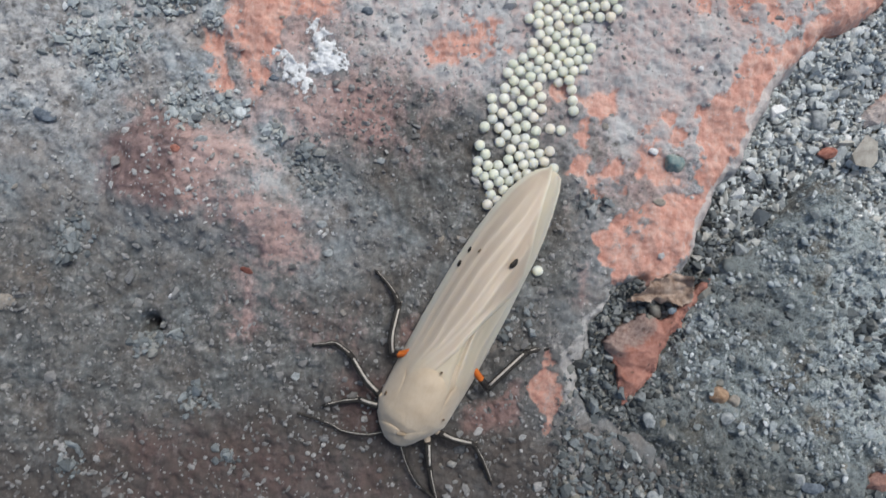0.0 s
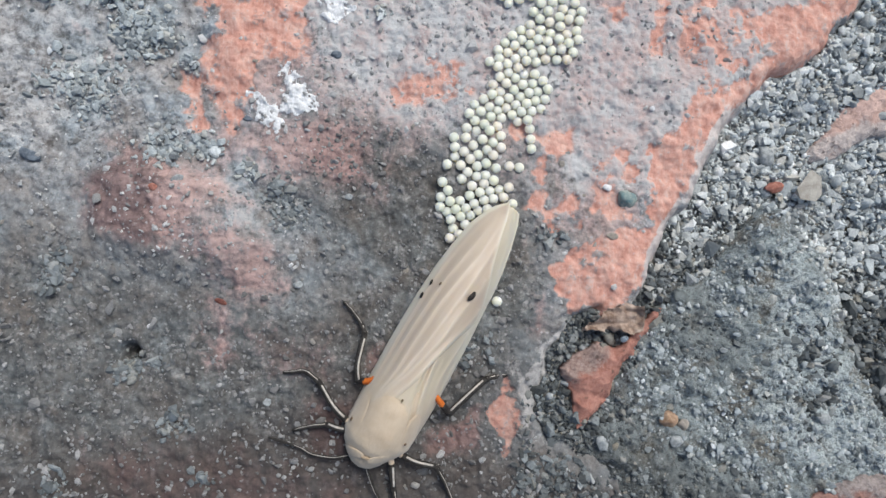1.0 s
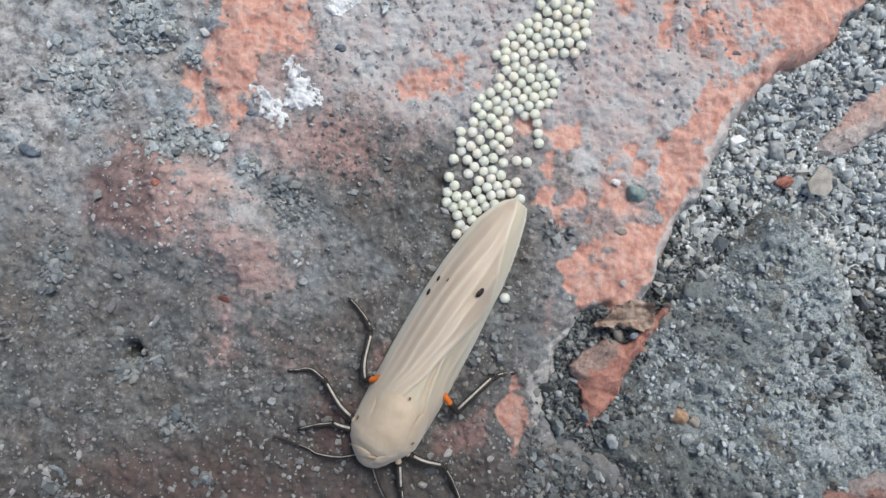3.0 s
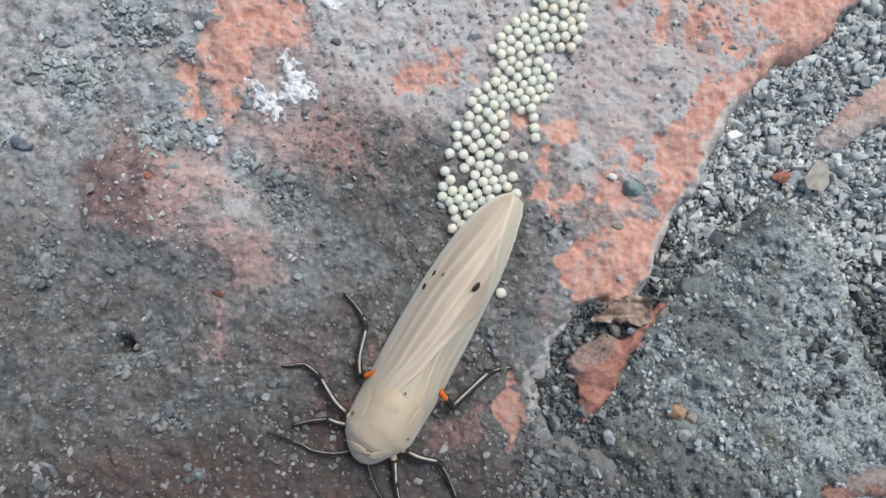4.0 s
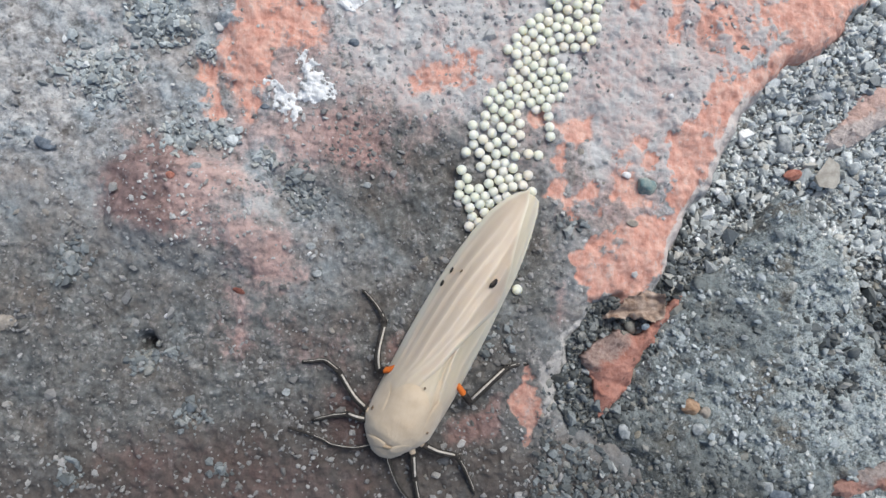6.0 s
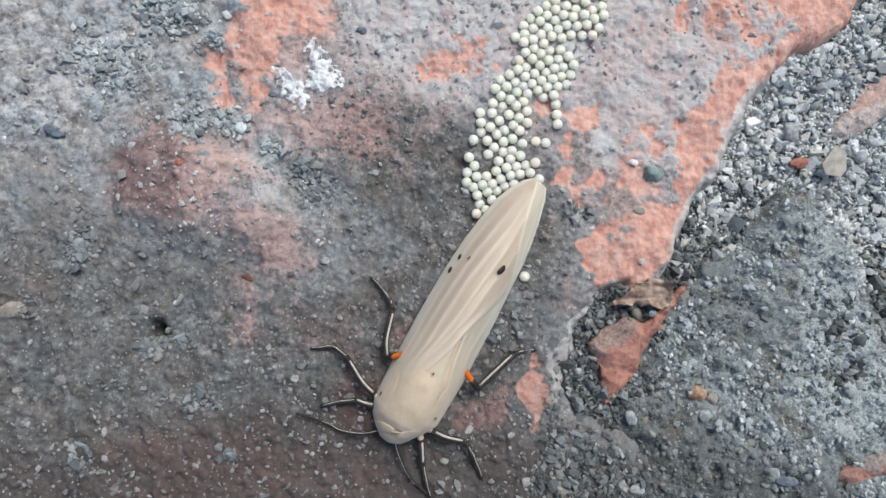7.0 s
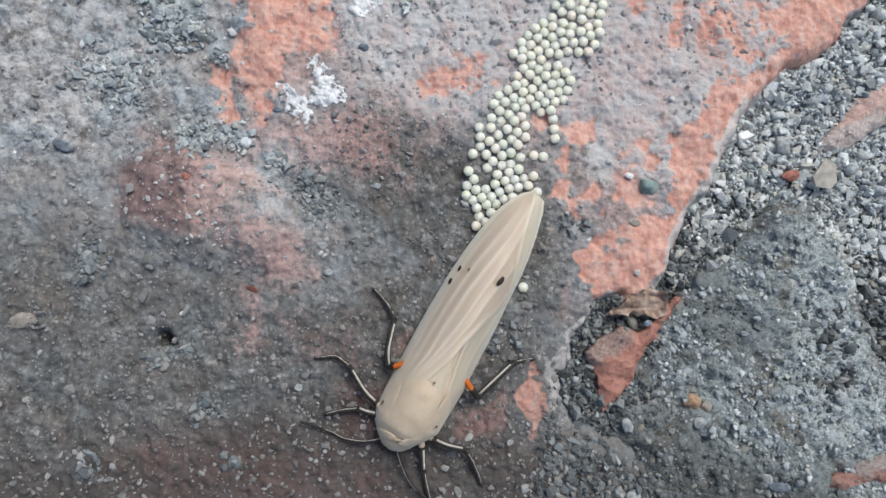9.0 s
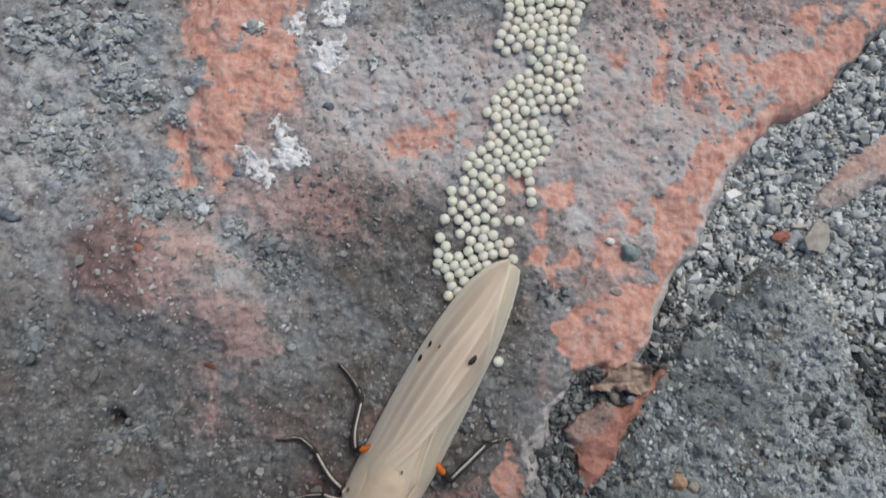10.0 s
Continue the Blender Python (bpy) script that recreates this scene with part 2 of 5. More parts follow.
def chip_material(name, dark, light, film=((0.25, 0.205, 0.185), (0.45, 0.395, 0.36))):
    k = Nodes(name, 0.92, 0.25)
    mid, fine = k.noise(0.8, 6, 0.65), k.noise(3.5, 5, 0.7)
    both = k.math("ADD", k.math("MULTIPLY", mid, 0.55), k.math("MULTIPLY", fine, 0.45))
    c = k.ramp(both, (0.36, dark), (0.62, light))
    grey = k.step(k.math("ADD", k.attr("dusty"), k.math("MULTIPLY", k.math("SUBTRACT", both, 0.5), 2.4)), 0.25, 0.95)
    c = k.mix(k.math("MULTIPLY", grey, 0.75), c, k.ramp(fine, (0.36, film[0]), (0.64, film[1])))
    c = k.mix(k.math("MULTIPLY", k.specks(2.2, 0.08, 0.4), 0.6), c, (0.10, 0.07, 0.06))
    return k.finish(c, k.math("ADD", fine, mid), 0.22, 1.0)


CHIP = chip_material("brick_chip", (0.32, 0.135, 0.10), (0.51, 0.27, 0.215), ((0.20, 0.16, 0.14), (0.38, 0.325, 0.295)))
PINK = chip_material("dusty_brick", (0.46, 0.30, 0.25), (0.70, 0.51, 0.45), ((0.38, 0.35, 0.335), (0.62, 0.585, 0.56)))
DULL = chip_material("dull_brick", (0.25, 0.135, 0.11), (0.45, 0.27, 0.225), ((0.22, 0.21, 0.20), (0.42, 0.40, 0.385)))
LIME = plain_stone("white_lime", (0.55, 0.56, 0.57), (0.86, 0.87, 0.88), 0.85, 3.0)


# ---- shapes of the ground, all in millimetres ----
def lattice(ix, iy, seed):
    h = (ix.astype(np.int64) * 374761393 + iy.astype(np.int64) * 668265263 + seed * 1442695041) & 0xFFFFFFFF
    h = ((h ^ (h >> 13)) * 1274126177) & 0xFFFFFFFF
    h = ((h ^ (h >> 16)) * 2246822519) & 0xFFFFFFFF
    return ((h ^ (h >> 15)) & 0xFFFFFF) / float(0xFFFFFF)


def value_noise(x, y, seed):
    ix, iy = np.floor(x), np.floor(y)
    fx, fy = x - ix, y - iy
    fx, fy = fx * fx * fx * (fx * (fx * 6 - 15) + 10), fy * fy * fy * (fy * (fy * 6 - 15) + 10)
    a, b = lattice(ix, iy, seed), lattice(ix + 1, iy, seed)
    c, d = lattice(ix, iy + 1, seed), lattice(ix + 1, iy + 1, seed)
    return (a + (b - a) * fx) * (1 - fy) + (c + (d - c) * fx) * fy - 0.5


def fbm(x, y, f, octaves, seed, gain=0.5):
    total, amp = np.zeros_like(x, dtype=float), 1.0
    for o in range(octaves):
        cs, sn = math.cos(o * 1.1 + 0.4), math.sin(o * 1.1 + 0.4)
        total = total + amp * value_noise((x * cs - y * sn) * f + 17.3 * o, (x * sn + y * cs) * f - 9.1 * o, seed + o)
        f, amp = f * 2.03, amp * gain
    return total


def lumps(x, y, f, seed):
    """Rounded grains: high in the middle of each cell, low at the seams."""
    x, y = x * f, y * f
    ix, iy = np.floor(x), np.floor(y)
    best = np.full(x.shape, 9.0)
    for dx in (-1, 0, 1):
        for dy in (-1, 0, 1):
            cx, cy = ix + dx, iy + dy
            d = (cx + lattice(cx, cy, seed) - x) ** 2 + (cy + lattice(cx, cy, seed + 7) - y) ** 2
            best = np.minimum(best, d)
    return np.clip(1 - best * 1.6, -0.3, 1)


def inside(poly, x, y):
    """Millimetres into the outline; negative outside it."""
    d = np.full(np.shape(x), 1e9)
    hit = np.zeros(np.shape(x), bool)
    for (ax, ay), (bx, by) in zip(poly, poly[1:] + poly[:1]):
        ex, ey = bx - ax, by - ay
        t = np.clip(((x - ax) * ex + (y - ay) * ey) / (ex * ex + ey * ey + 1e-12), 0, 1)
        d = np.minimum(d, (x - ax - t * ex) ** 2 + (y - ay - t * ey) ** 2)
        hit ^= ((ay > y) != (by > y)) & (x < ex * (y - ay) / (ey if ey else 1e-12) + ax)
    return np.where(hit, 1, -1) * np.sqrt(d)


def ease(v, lo, hi):
    t = np.clip((v - lo) / (hi - lo), 0, 1)
    return t * t * (3 - 2 * t)


BRICK_EDGE = [(-82, -60), (-82, 62), (52, 62), (46, 40)] + [(43.8, 28.0), (39.0, 23.7), (37.1, 21.5), (35.4, 19.7), (32.3, 18.6), (30.2, 16.9), (28.4, 15.1), (27.0, 13.0), (26.1, 10.8), (24.9, 8.3), (23.4, 6.7), (22.1, 4.8), (21.1, 2.3), (20.2, 0.4), (18.9, -1.6), (16.8, -3.2), (13.9, -3.7), (11.5, -5.3), (10.7, -6.7), (10.1, -8.6), (10.2, -11.0), (11.5, -12.8), (15.0, -14.7), (19.2, -17.1), (23.8, -19.9), (28.4, -24.1)] + [(40, -60)]
LUMP_EDGE = [(21.0, -1.6), (22.8, -0.1), (26.9, 2.0), (30.2, 4.7), (32.3, 7.3), (34.4, 5.2), (35.7, 2.6), (37.7, -1.0), (39.3, -5.4), (40.3, -8.8), (43.4, -16.1), (43.3, -29.8), (9.4, -29.1), (10.6, -18.3), (10.9, -15.1), (12.4, -12.9), (13.8, -11.2), (14.9, -8.7), (16.7, -6.3), (18.2, -4.9), (19.7, -3.7)]

# patches of the skin: strength, softness in millimetres, outline
CLAY = []
CLAY.append((1.15, 1.5, [(-19.0, 32.4), (-8.6, 32.5), (-9.0, 28.4), (-9.6, 25.4), (-9.3, 22.5), (-9.3, 20.3), (-11.6, 19.0), (-13.4, 17.6), (-14.4, 15.2), (-15.1, 13.6), (-16.6, 16.6), (-17.4, 19.6), (-17.0, 23.0), (-18.3, 26.4)]))
CLAY.append((0.95, 1.0, [(45.5, 32.6), (39.0, 29.0), (36.3, 26.4), (34.2, 24.3), (32.0, 21.8), (30.2, 21.1), (29.9, 19.6), (33.3, 19.3), (36.4, 20.1), (39.7, 24.8), (45.3, 31.1)]))
CLAY.append((0.75, 0.6, [(21.4, 30.5), (22.9, 30.5), (23.2, 23.9), (21.7, 23.6)]))
CLAY.append((0.75, 0.6, [(23.5, 24.6), (25.9, 24.4), (26.2, 20.6), (24.3, 21.1)]))
CLAY.append((0.75, 0.8, [(26.1, 22.6), (29.1, 21.8), (28.4, 19.6), (25.4, 19.9)]))
CLAY.append((0.7, 0.5, [(21.2, 22.6), (22.5, 22.6), (22.4, 20.1), (21.4, 20.4)]))
CLAY.append((0.7, 0.8, [(33.9, 28.4), (37.0, 29.5), (36.3, 26.4), (34.7, 25.4)]))
CLAY.append((1.15, 0.6, [(-19.8, 18.6), (-18.6, 17.7), (-17.8, 15.5), (-17.3, 13.6), (-18.2, 13.6), (-19.2, 15.8)]))
CLAY.append((0.75, 1.0, [(0.1, 19.1), (2.6, 20.2), (4.6, 18.9), (5.0, 16.8), (2.6, 15.8), (0.6, 15.8), (-1.9, 16.1), (-1.1, 17.3)]))
CLAY.append((1.3, 1.0, [(40.5, 25.8), (32.1, 24.7), (31.6, 20.0), (30.2, 18.2), (27.2, 18.0), (24.6, 15.8), (23.2, 13.8), (21.1, 11.9), (20.7, 8.8), (20.1, 6.5), (20.8, 4.8), (20.5, 3.3), (21.7, 3.3), (25.7, 9.3), (28.0, 13.8), (33.3, 18.2), (37.0, 20.5)]))
CLAY.append((1.4, 0.6, [(20.8, 4.8), (18.6, 5.0), (16.6, 3.6), (13.6, 3.1), (12.3, 1.4), (12.5, -0.5), (13.7, -2.1), (17.3, -2.1), (19.9, -0.3), (21.7, 3.6)]))
CLAY.append((0.9, 0.8, [(10.7, 13.1), (14.5, 13.8), (14.2, 11.3), (12.4, 9.9), (11.9, 7.3), (14.3, 8.3), (14.8, 6.8), (12.3, 4.8), (10.2, 6.1), (10.6, 9.3), (11.1, 11.3)]))
CLAY.append((0.8, 0.5, [(8.5, 14.3), (10.2, 14.1), (10.7, 12.5), (9.2, 12.5)]))
CLAY.append((1.35, 0.5, [(7.3, -8.6), (8.4, -7.9), (9.2, -8.8), (9.2, -11.9), (9.1, -14.2), (7.6, -14.7), (7.4, -12.3), (7.0, -10.5)]))
CLAY.append((0.95, 0.5, [(6.2, -12.5), (7.2, -13.3), (7.4, -14.4), (6.5, -14.5)]))
CLAY.append((0.75, 0.6, [(21.6, 23.6), (23.1, 23.6), (23.0, 21.0), (21.7, 20.7)]))
CLAY.append((0.75, 0.7, [(26.2, 25.2), (28.6, 25.2), (29.1, 21.5), (27.8, 20.5), (26.4, 22.6)]))
CLAY.append((0.7, 0.6, [(17.3, 24.6), (19.3, 24.6), (19.8, 22.6), (17.7, 23.1)]))
CLAY.append((0.62, 2.0, [(24.7, 24.7), (32.1, 24.7), (31.8, 18.9), (25.6, 17.8), (24.2, 20.5)]))
CLAY.append((0.6, 1.5, [(15.8, 10.8), (20.4, 12.8), (20.9, 8.3), (20.1, 5.3), (15.6, 4.3), (14.2, 6.8)]))
ROSE = []
ROSE.append((0.85, 1.5, [(-13.5, 22.0), (-9.3, 26.4), (-8.3, 21.5), (-9.2, 18.6), (-12.9, 14.7), (-14.3, 13.3)]))
ROSE.append((0.6, 3.0, [(15.7, 33.6), (42.5, 33.7), (36.8, 26.4), (29.4, 20.8), (24.2, 14.4), (15.9, 14.5)]))
ROSE.append((0.42, 5.0, [(-16.7, 26.5), (34.8, 26.8), (28.1, 15.8), (22.7, 9.3), (20.5, 4.3), (11.6, 2.4), (10.3, 6.8), (2.5, 13.3), (-2.4, 8.3), (-10.1, 8.4), (-15.9, 11.3)]))
ROSE.append((0.6, 2.5, [(12.2, 22.0), (32.1, 24.7), (28.2, 17.9), (23.5, 15.3), (20.8, 11.3), (20.2, 8.3), (15.2, 7.3), (13.4, 14.3)]))
ROSE.append((0.95, 2.0, [(-16.5, 14.3), (-12.1, 13.8), (-7.3, 15.1), (-3.3, 13.3), (-3.4, 8.8), (-8.2, 8.8), (-12.1, 10.3), (-16.0, 11.8)]))
ROSE.append((0.75, 1.5, [(-14.2, 21.4), (-10.2, 23.5), (-7.8, 25.5), (-7.3, 20.4), (-10.2, 17.8), (-13.1, 17.3)]))
ROSE.append((0.8, 1.0, [(-17.5, 17.8), (-15.6, 17.3), (-14.0, 13.3), (-15.0, 10.8), (-16.4, 12.3)]))
ROSE.append((0.5, 2.5, [(14.8, 26.7), (32.3, 26.8), (31.3, 18.4), (24.0, 15.8), (20.3, 11.3), (16.4, 14.3), (13.6, 20.5)]))
ROSE.append((1.15, 1.9, [(-21.0, 10.8), (-16.9, 10.8), (-15.2, 8.6), (-14.0, 6.9), (-16.6, 6.9), (-17.3, 5.5), (-16.8, 3.5), (-20.1, 3.8), (-21.1, 6.0), (-20.2, 8.4)]))
ROSE.append((1.0, 2.3, [(-18.2, 5.0), (-15.4, 5.5), (-11.5, 3.0), (-10.3, -0.1), (-14.3, -1.3), (-16.7, 1.6)]))
ROSE.append((0.6, 1.0, [(-26.5, 12.6), (-23.2, 13.1), (-22.7, 11.6), (-25.5, 11.1)]))
ROSE.append((0.6, 1.0, [(-28.8, 22.4), (-25.3, 20.3), (-24.8, 19.1), (-26.7, 19.6)]))
ROSE.append((1.0, 1.5, [(-16.4, -4.8), (-15.0, -4.2), (-14.1, -5.9), (-15.1, -6.6), (-16.1, -6.1)]))
ROSE.append((0.5, 2.2, [(-18.0, -0.5), (-14.7, -0.8), (-13.6, -4.0), (-15.4, -6.8), (-17.5, -5.4)]))
ROSE.append((1.25, 0.9, [(3.9, -11.6), (5.6, -10.4), (5.8, -13.0), (4.6, -14.1), (1.3, -14.3), (1.3, -12.7)]))
ROSE.append((0.6, 0.8, [(-3.4, -5.2), (-1.5, -4.7), (-1.5, -7.1), (-2.9, -7.5)]))
ROSE.append((0.6, 1.5, [(12.8, 9.3), (20.2, 9.3), (20.6, 4.8), (16.1, 3.3), (11.2, 4.3)]))
ROSE.append((0.6, 1.2, [(10.3, -0.5), (12.0, -0.5), (11.5, -4.4), (10.2, -4.4)]))
ROSE.append((0.5, 1.0, [(-3.8, 25.0), (-0.3, 25.1), (0.6, 21.4), (-2.3, 22.5)]))
ROSE.append((0.6, 1.2, [(4.7, 26.7), (8.2, 26.7), (8.6, 20.4), (5.6, 22.0)]))
ROSE.append((0.55, 1.2, [(11.6, 18.4), (16.0, 17.4), (16.4, 14.3), (12.4, 14.3)]))
ROSE.append((0.5, 1.6, [(-3.3, 15.3), (5.0, 14.8), (1.5, 11.8), (-2.4, 12.3)]))
MAROON = []
MAROON.append((1.45, 2.0, [(-27.5, 7.9), (-26.2, 10.0), (-23.6, 11.2), (-21.0, 10.8), (-19.6, 9.1), (-20.2, 6.9), (-19.4, 4.0), (-21.0, 3.2), (-23.9, 3.8), (-26.5, 5.7)]))
MAROON.append((0.5, 1.2, [(-20.5, 3.5), (-17.7, 4.5), (-15.8, 2.6), (-12.0, 3.5), (-11.5, 1.6), (-15.8, 1.1)]))
MAROON.append((1.0, 1.5, [(-8.1, -9.3), (-4.4, -9.4), (-3.9, -14.5), (-7.2, -14.4), (-8.6, -12.6)]))
MAROON.append((0.45, 2.0, [(-13.8, -3.2), (-6.2, -3.3), (-6.2, -8.0), (-11.9, -7.9)]))
MAROON.append((0.6, 3.0, [(-26.6, -13.2), (-16.5, -12.5), (-6.2, -15.3), (0.3, -20.0), (-26.3, -21.3)]))
PALE = []
PALE.append((0.6, 5.0, [(-40.5, 26.4), (-21.6, 26.5), (-21.3, 14.5), (-25.5, 13.0), (-29.0, 11.0), (-32.0, 8.5), (-39.8, 7.5)]))
PALE.append((0.7, 1.2, [(-16.9, 9.9), (-13.5, 8.4), (-12.5, 5.9), (-14.4, 5.0), (-16.3, 6.9)]))
# pale crust, also lifted to stand in for stronger light at upper right
PALE.append((1.25, 4.0, [(-10.3, 26.6), (37.4, 26.9), (29.1, 15.8), (21.2, 8.3), (14.2, 6.8), (11.4, 13.3), (1.6, 13.3), (-6.3, 15.8)]))
PALE.append((0.5, 2.5, [(14.6, 20.5), (20.6, 19.4), (20.2, 9.3), (15.3, 9.3)]))
RIM = []
RIM.append((1.5, 0.7, [(29.7, 16.1), (27.3, 13.0), (26.4, 10.8), (25.3, 8.3), (23.6, 6.5), (22.4, 4.7), (21.3, 2.1), (20.4, 0.1), (19.1, -1.8), (19.8, -0.1), (20.7, 2.3), (21.8, 5.0), (23.1, 7.0), (24.5, 8.8), (25.5, 11.5), (26.4, 13.5), (27.8, 15.4)]))
RIM.append((1.0, 0.5, [(9.2, -8.1), (10.9, -6.3), (11.9, -5.1), (11.4, -8.2), (10.3, -11.0), (10.0, -13.7), (9.2, -14.7), (9.4, -11.9)]))
RIM.append((0.6, 0.6, [(8.0, -6.2), (11.5, -4.4), (11.9, -5.3), (9.0, -7.4)]))
# darker brown-grey grime; shade towards the bottom is painted in too
GRIME_SHADE = []
GRIME_SHADE.append((0.82, 9.0, [(-45.7, 6.5), (-31.8, 7.0), (-25.0, 4.5), (-10.1, 1.8), (-6.3, 6.9), (-3.4, 10.8), (3.9, 8.3), (2.9, 2.4), (11.1, 1.9), (12.8, -6.3), (11.3, -11.0), (15.5, -13.8), (24.8, -19.5), (29.0, -29.5), (-43.7, -27.9)]))
GRIME_SHADE.append((0.35, 4.0, [(-10.2, 13.3), (3.5, 13.3), (3.4, 6.8), (-8.2, 6.9)]))
GRIME_SHADE.append((0.9, 4.0, [(-9.0, 14.5), (1.0, 13.0), (8.5, 9.5), (12.0, 4.0), (12.2, -5.0), (3.0, -5.0), (-4.0, 0.0), (-9.0, 5.0)]))
# brown dirt, plus shade towards the bottom edge put into the colour
MUD_SHADE = []
MUD_SHADE.append((0.8, 4.0, [(-44.6, -14.8), (-26.5, -13.7), (-12.8, -10.7), (-6.2, -8.0), (-3.4, -6.1), (2.2, -11.8), (8.8, -13.7), (15.4, -15.2), (23.8, -19.9), (24.3, -29.4), (-43.7, -27.9)]))
MUD_SHADE.append((0.45, 2.5, [(0.9, -4.3), (11.0, -2.4), (11.2, -14.7), (1.3, -15.0)]))
# shadow under the moth's head, painted over the dirt
MUD_SHADE.append((0.9, 2.5, [(-10.0, -9.8), (-3.4, -8.9), (-0.6, -18.2), (-8.1, -19.8)]))
TOE = -5.1
# darker brownish left of the lump, with bottom shade painted in
LUMP_GRIME_SHADE = []
LUMP_GRIME_SHADE.append((0.5, 4.0, [(18.3, -1.5), (27.3, 1.8), (30.4, -4.5), (28.7, -9.3), (20.5, -8.3)]))
LUMP_GRIME_SHADE.append((0.95, 4.0, [(6.1, -6.2), (14.7, -8.2), (16.5, -11.0), (19.3, -12.9), (26.4, -15.8), (34.4, -19.2), (38.5, -29.7), (5.7, -29.0)]))
LUMP_GRIME_SHADE.append((0.55, 5.0, [(11.0, -4.4), (18.6, -6.3), (21.8, -11.1), (29.8, -15.9), (37.7, -18.8), (38.8, -25.2), (10.4, -24.7)]))
LUMP_PALE = [(1.0, 3.0, [(29.8, -7.4), (30.7, -0.7), (32.9, 3.2), (35.6, -0.7), (38.6, -7.5), (42.4, -16.1), (34.2, -15.5), (30.5, -12.2)])]
# swells and hollows of the brick: place, width, height
SWELLS = [(*c, r, h) for c, (r, h) in zip(
    [(-19.2, 6.4), (-23.3, -5.7), (-23.3, -6.8), (-26.3, 20.8), (-28.5, 15.3), (-14.6, 20.4), (-19.4, 17.8), (-19.8, 11.6), (-10.8, 6.2), (17.0, 1.4), (25.5, 14.8), (26.3, 21.5), (8.4, -11.4), (-32.4, -3.9), (-5.8, 2.5), (-30.3, 1.2), (11.3, 8.3), (-3.3, 18.9), (-10.0, -4.2), (-20.6, -11.5), (-17.1, 20.4)],
    [(4.5, 0.75), (0.6, -1.5), (1.2, -0.7), (3.0, -0.9), (3.0, -0.5), (3.0, 0.5), (1.2, -0.7), (2.0, -0.55), (1.8, -0.4), (3.0, 0.55), (3.2, 0.45), (3.0, 0.4), (1.4, 0.3), (4.0, 0.3), (5.0, -0.25), (3.0, -0.35), (3.0, 0.2), (4.0, -0.2), (4.0, 0.25), (3.0, -0.3), (0.8, -0.5)])]
SWELLS += [(*c, 1.1, -0.6) for c in [(-19.2, 28.9), (-19.0, 26.4), (-18.8, 24.0), (-18.5, 21.5)]] + [(*c, 3.4, -0.3) for c in [(-25.3, 26.4), (-29.9, 26.4)]] + [(*c, 2.0, 0.5) for c in [(-15.0, 27.4), (-15.1, 23.5), (-15.5, 19.6)]]

SWELLS += [(*c, 0.45, -0.75) for c in [(13.3, -2.8), (13.9, -2.7), (14.5, -2.6), (15.1, -2.5), (15.6, -2.3), (16.1, -2.1)]] + [(*c, 0.9, -1.6) for c in [(14.9, -4.0), (15.9, -4.1), (16.9, -3.9)]] + [(*c, 0.75, -2.0) for c in [(-23.4, -5.6)]]
SWELLS += [(-11.6, 7.4, 1.3, -0.5)]
MOUND = [(-27.4, 6.5), (-25.1, 11.2), (-20.1, 10.9), (-15.6, 9.8), (-12.9, 7.4), (-11.2, 3.0), (-13.9, 0.2), (-21.5, 1.0), (-26.6, 2.8)]
SWELLS += [(*c, r, h) for c, (r, h) in zip([(11.0, -4.4), (23.2, 20.5), (28.3, 19.7), (-5.3, 12.3), (-8.2, 16.8), (5.5, 15.8), (-25.7, 2.1), (-16.0, -10.2), (-29.0, -9.5), (-11.8, -15.3)], [(2.0, -0.3), (1.6, -0.4), (1.5, -0.35), (2.0, -0.35), (1.6, 0.35), (2.0, 0.3), (2.5, 0.35), (2.2, -0.3), (2.4, 0.35), (2.0, -0.3)])]
HOLLOW = (15.8, -4.2)


def patches(table, x, y):
    m = np.zeros(np.shape(x))
    for strength, soft, poly in table:
        wob = 0.9 * fbm(x, y, 0.55, 3, 61)
        m = np.maximum(m, strength * ease(inside(poly, x, y) + wob, -soft, soft))
    return m


def brick_height(x, y):
    x, y = np.asarray(x, float), np.asarray(y, float)
    z = 0.35 + 0.5 * fbm(x, y, 0.07, 3, 11) + 0.30 * fbm(x, y, 0.4, 3, 21) + 0.24 * fbm(x, y, 1.2, 2, 31, 0.6)
    for cx, cy, r, h in SWELLS:
        z = z + h * np.exp(-((x - cx) ** 2 + (y - cy) ** 2) / (r * r))
    z = z + 1.15 * ease(inside(MOUND, x, y) + 0.5 * fbm(x, y, 0.4, 2, 45), -0.6, 2.6)
    e = inside(BRICK_EDGE, x, y) + 0.5 * fbm(x, y, 0.5, 3, 41)
    z = z + 0.35 * ease(e, 9.0, 2.5) - (0.35 + 0.55 * ease(y, -7.0, -4.5)) * np.clip((1.1 - e) / 1.1, 0, 1) ** 2
    return z - np.clip(-e, 0, None) * (1.0 + 2.2 * ease(y, -7.0, -4.5))


def bed_height(x, y):
    x, y = np.asarray(x, float), np.asarray(y, float)
    return -0.30 + 0.9 * ease(y, 13.0, 19.0) * ease(x, 26.0, 31.0) - 1.95 * ease(y, -7.0, 6.0) * ease(x, 16, 26) - 1.2 * ease(x, 36.0, 38.5) * ease(y, 8.0, 5.0) - 4.0 * ease(x, 9.0, 4.0) + 0.7 * fbm(x, y, 0.18, 3, 51) + 0.35 * fbm(x, y, 0.9, 3, 55) - 0.6 * np.exp(-((x - HOLLOW[0]) ** 2 + (y - HOLLOW[1]) ** 2) / 1.0)


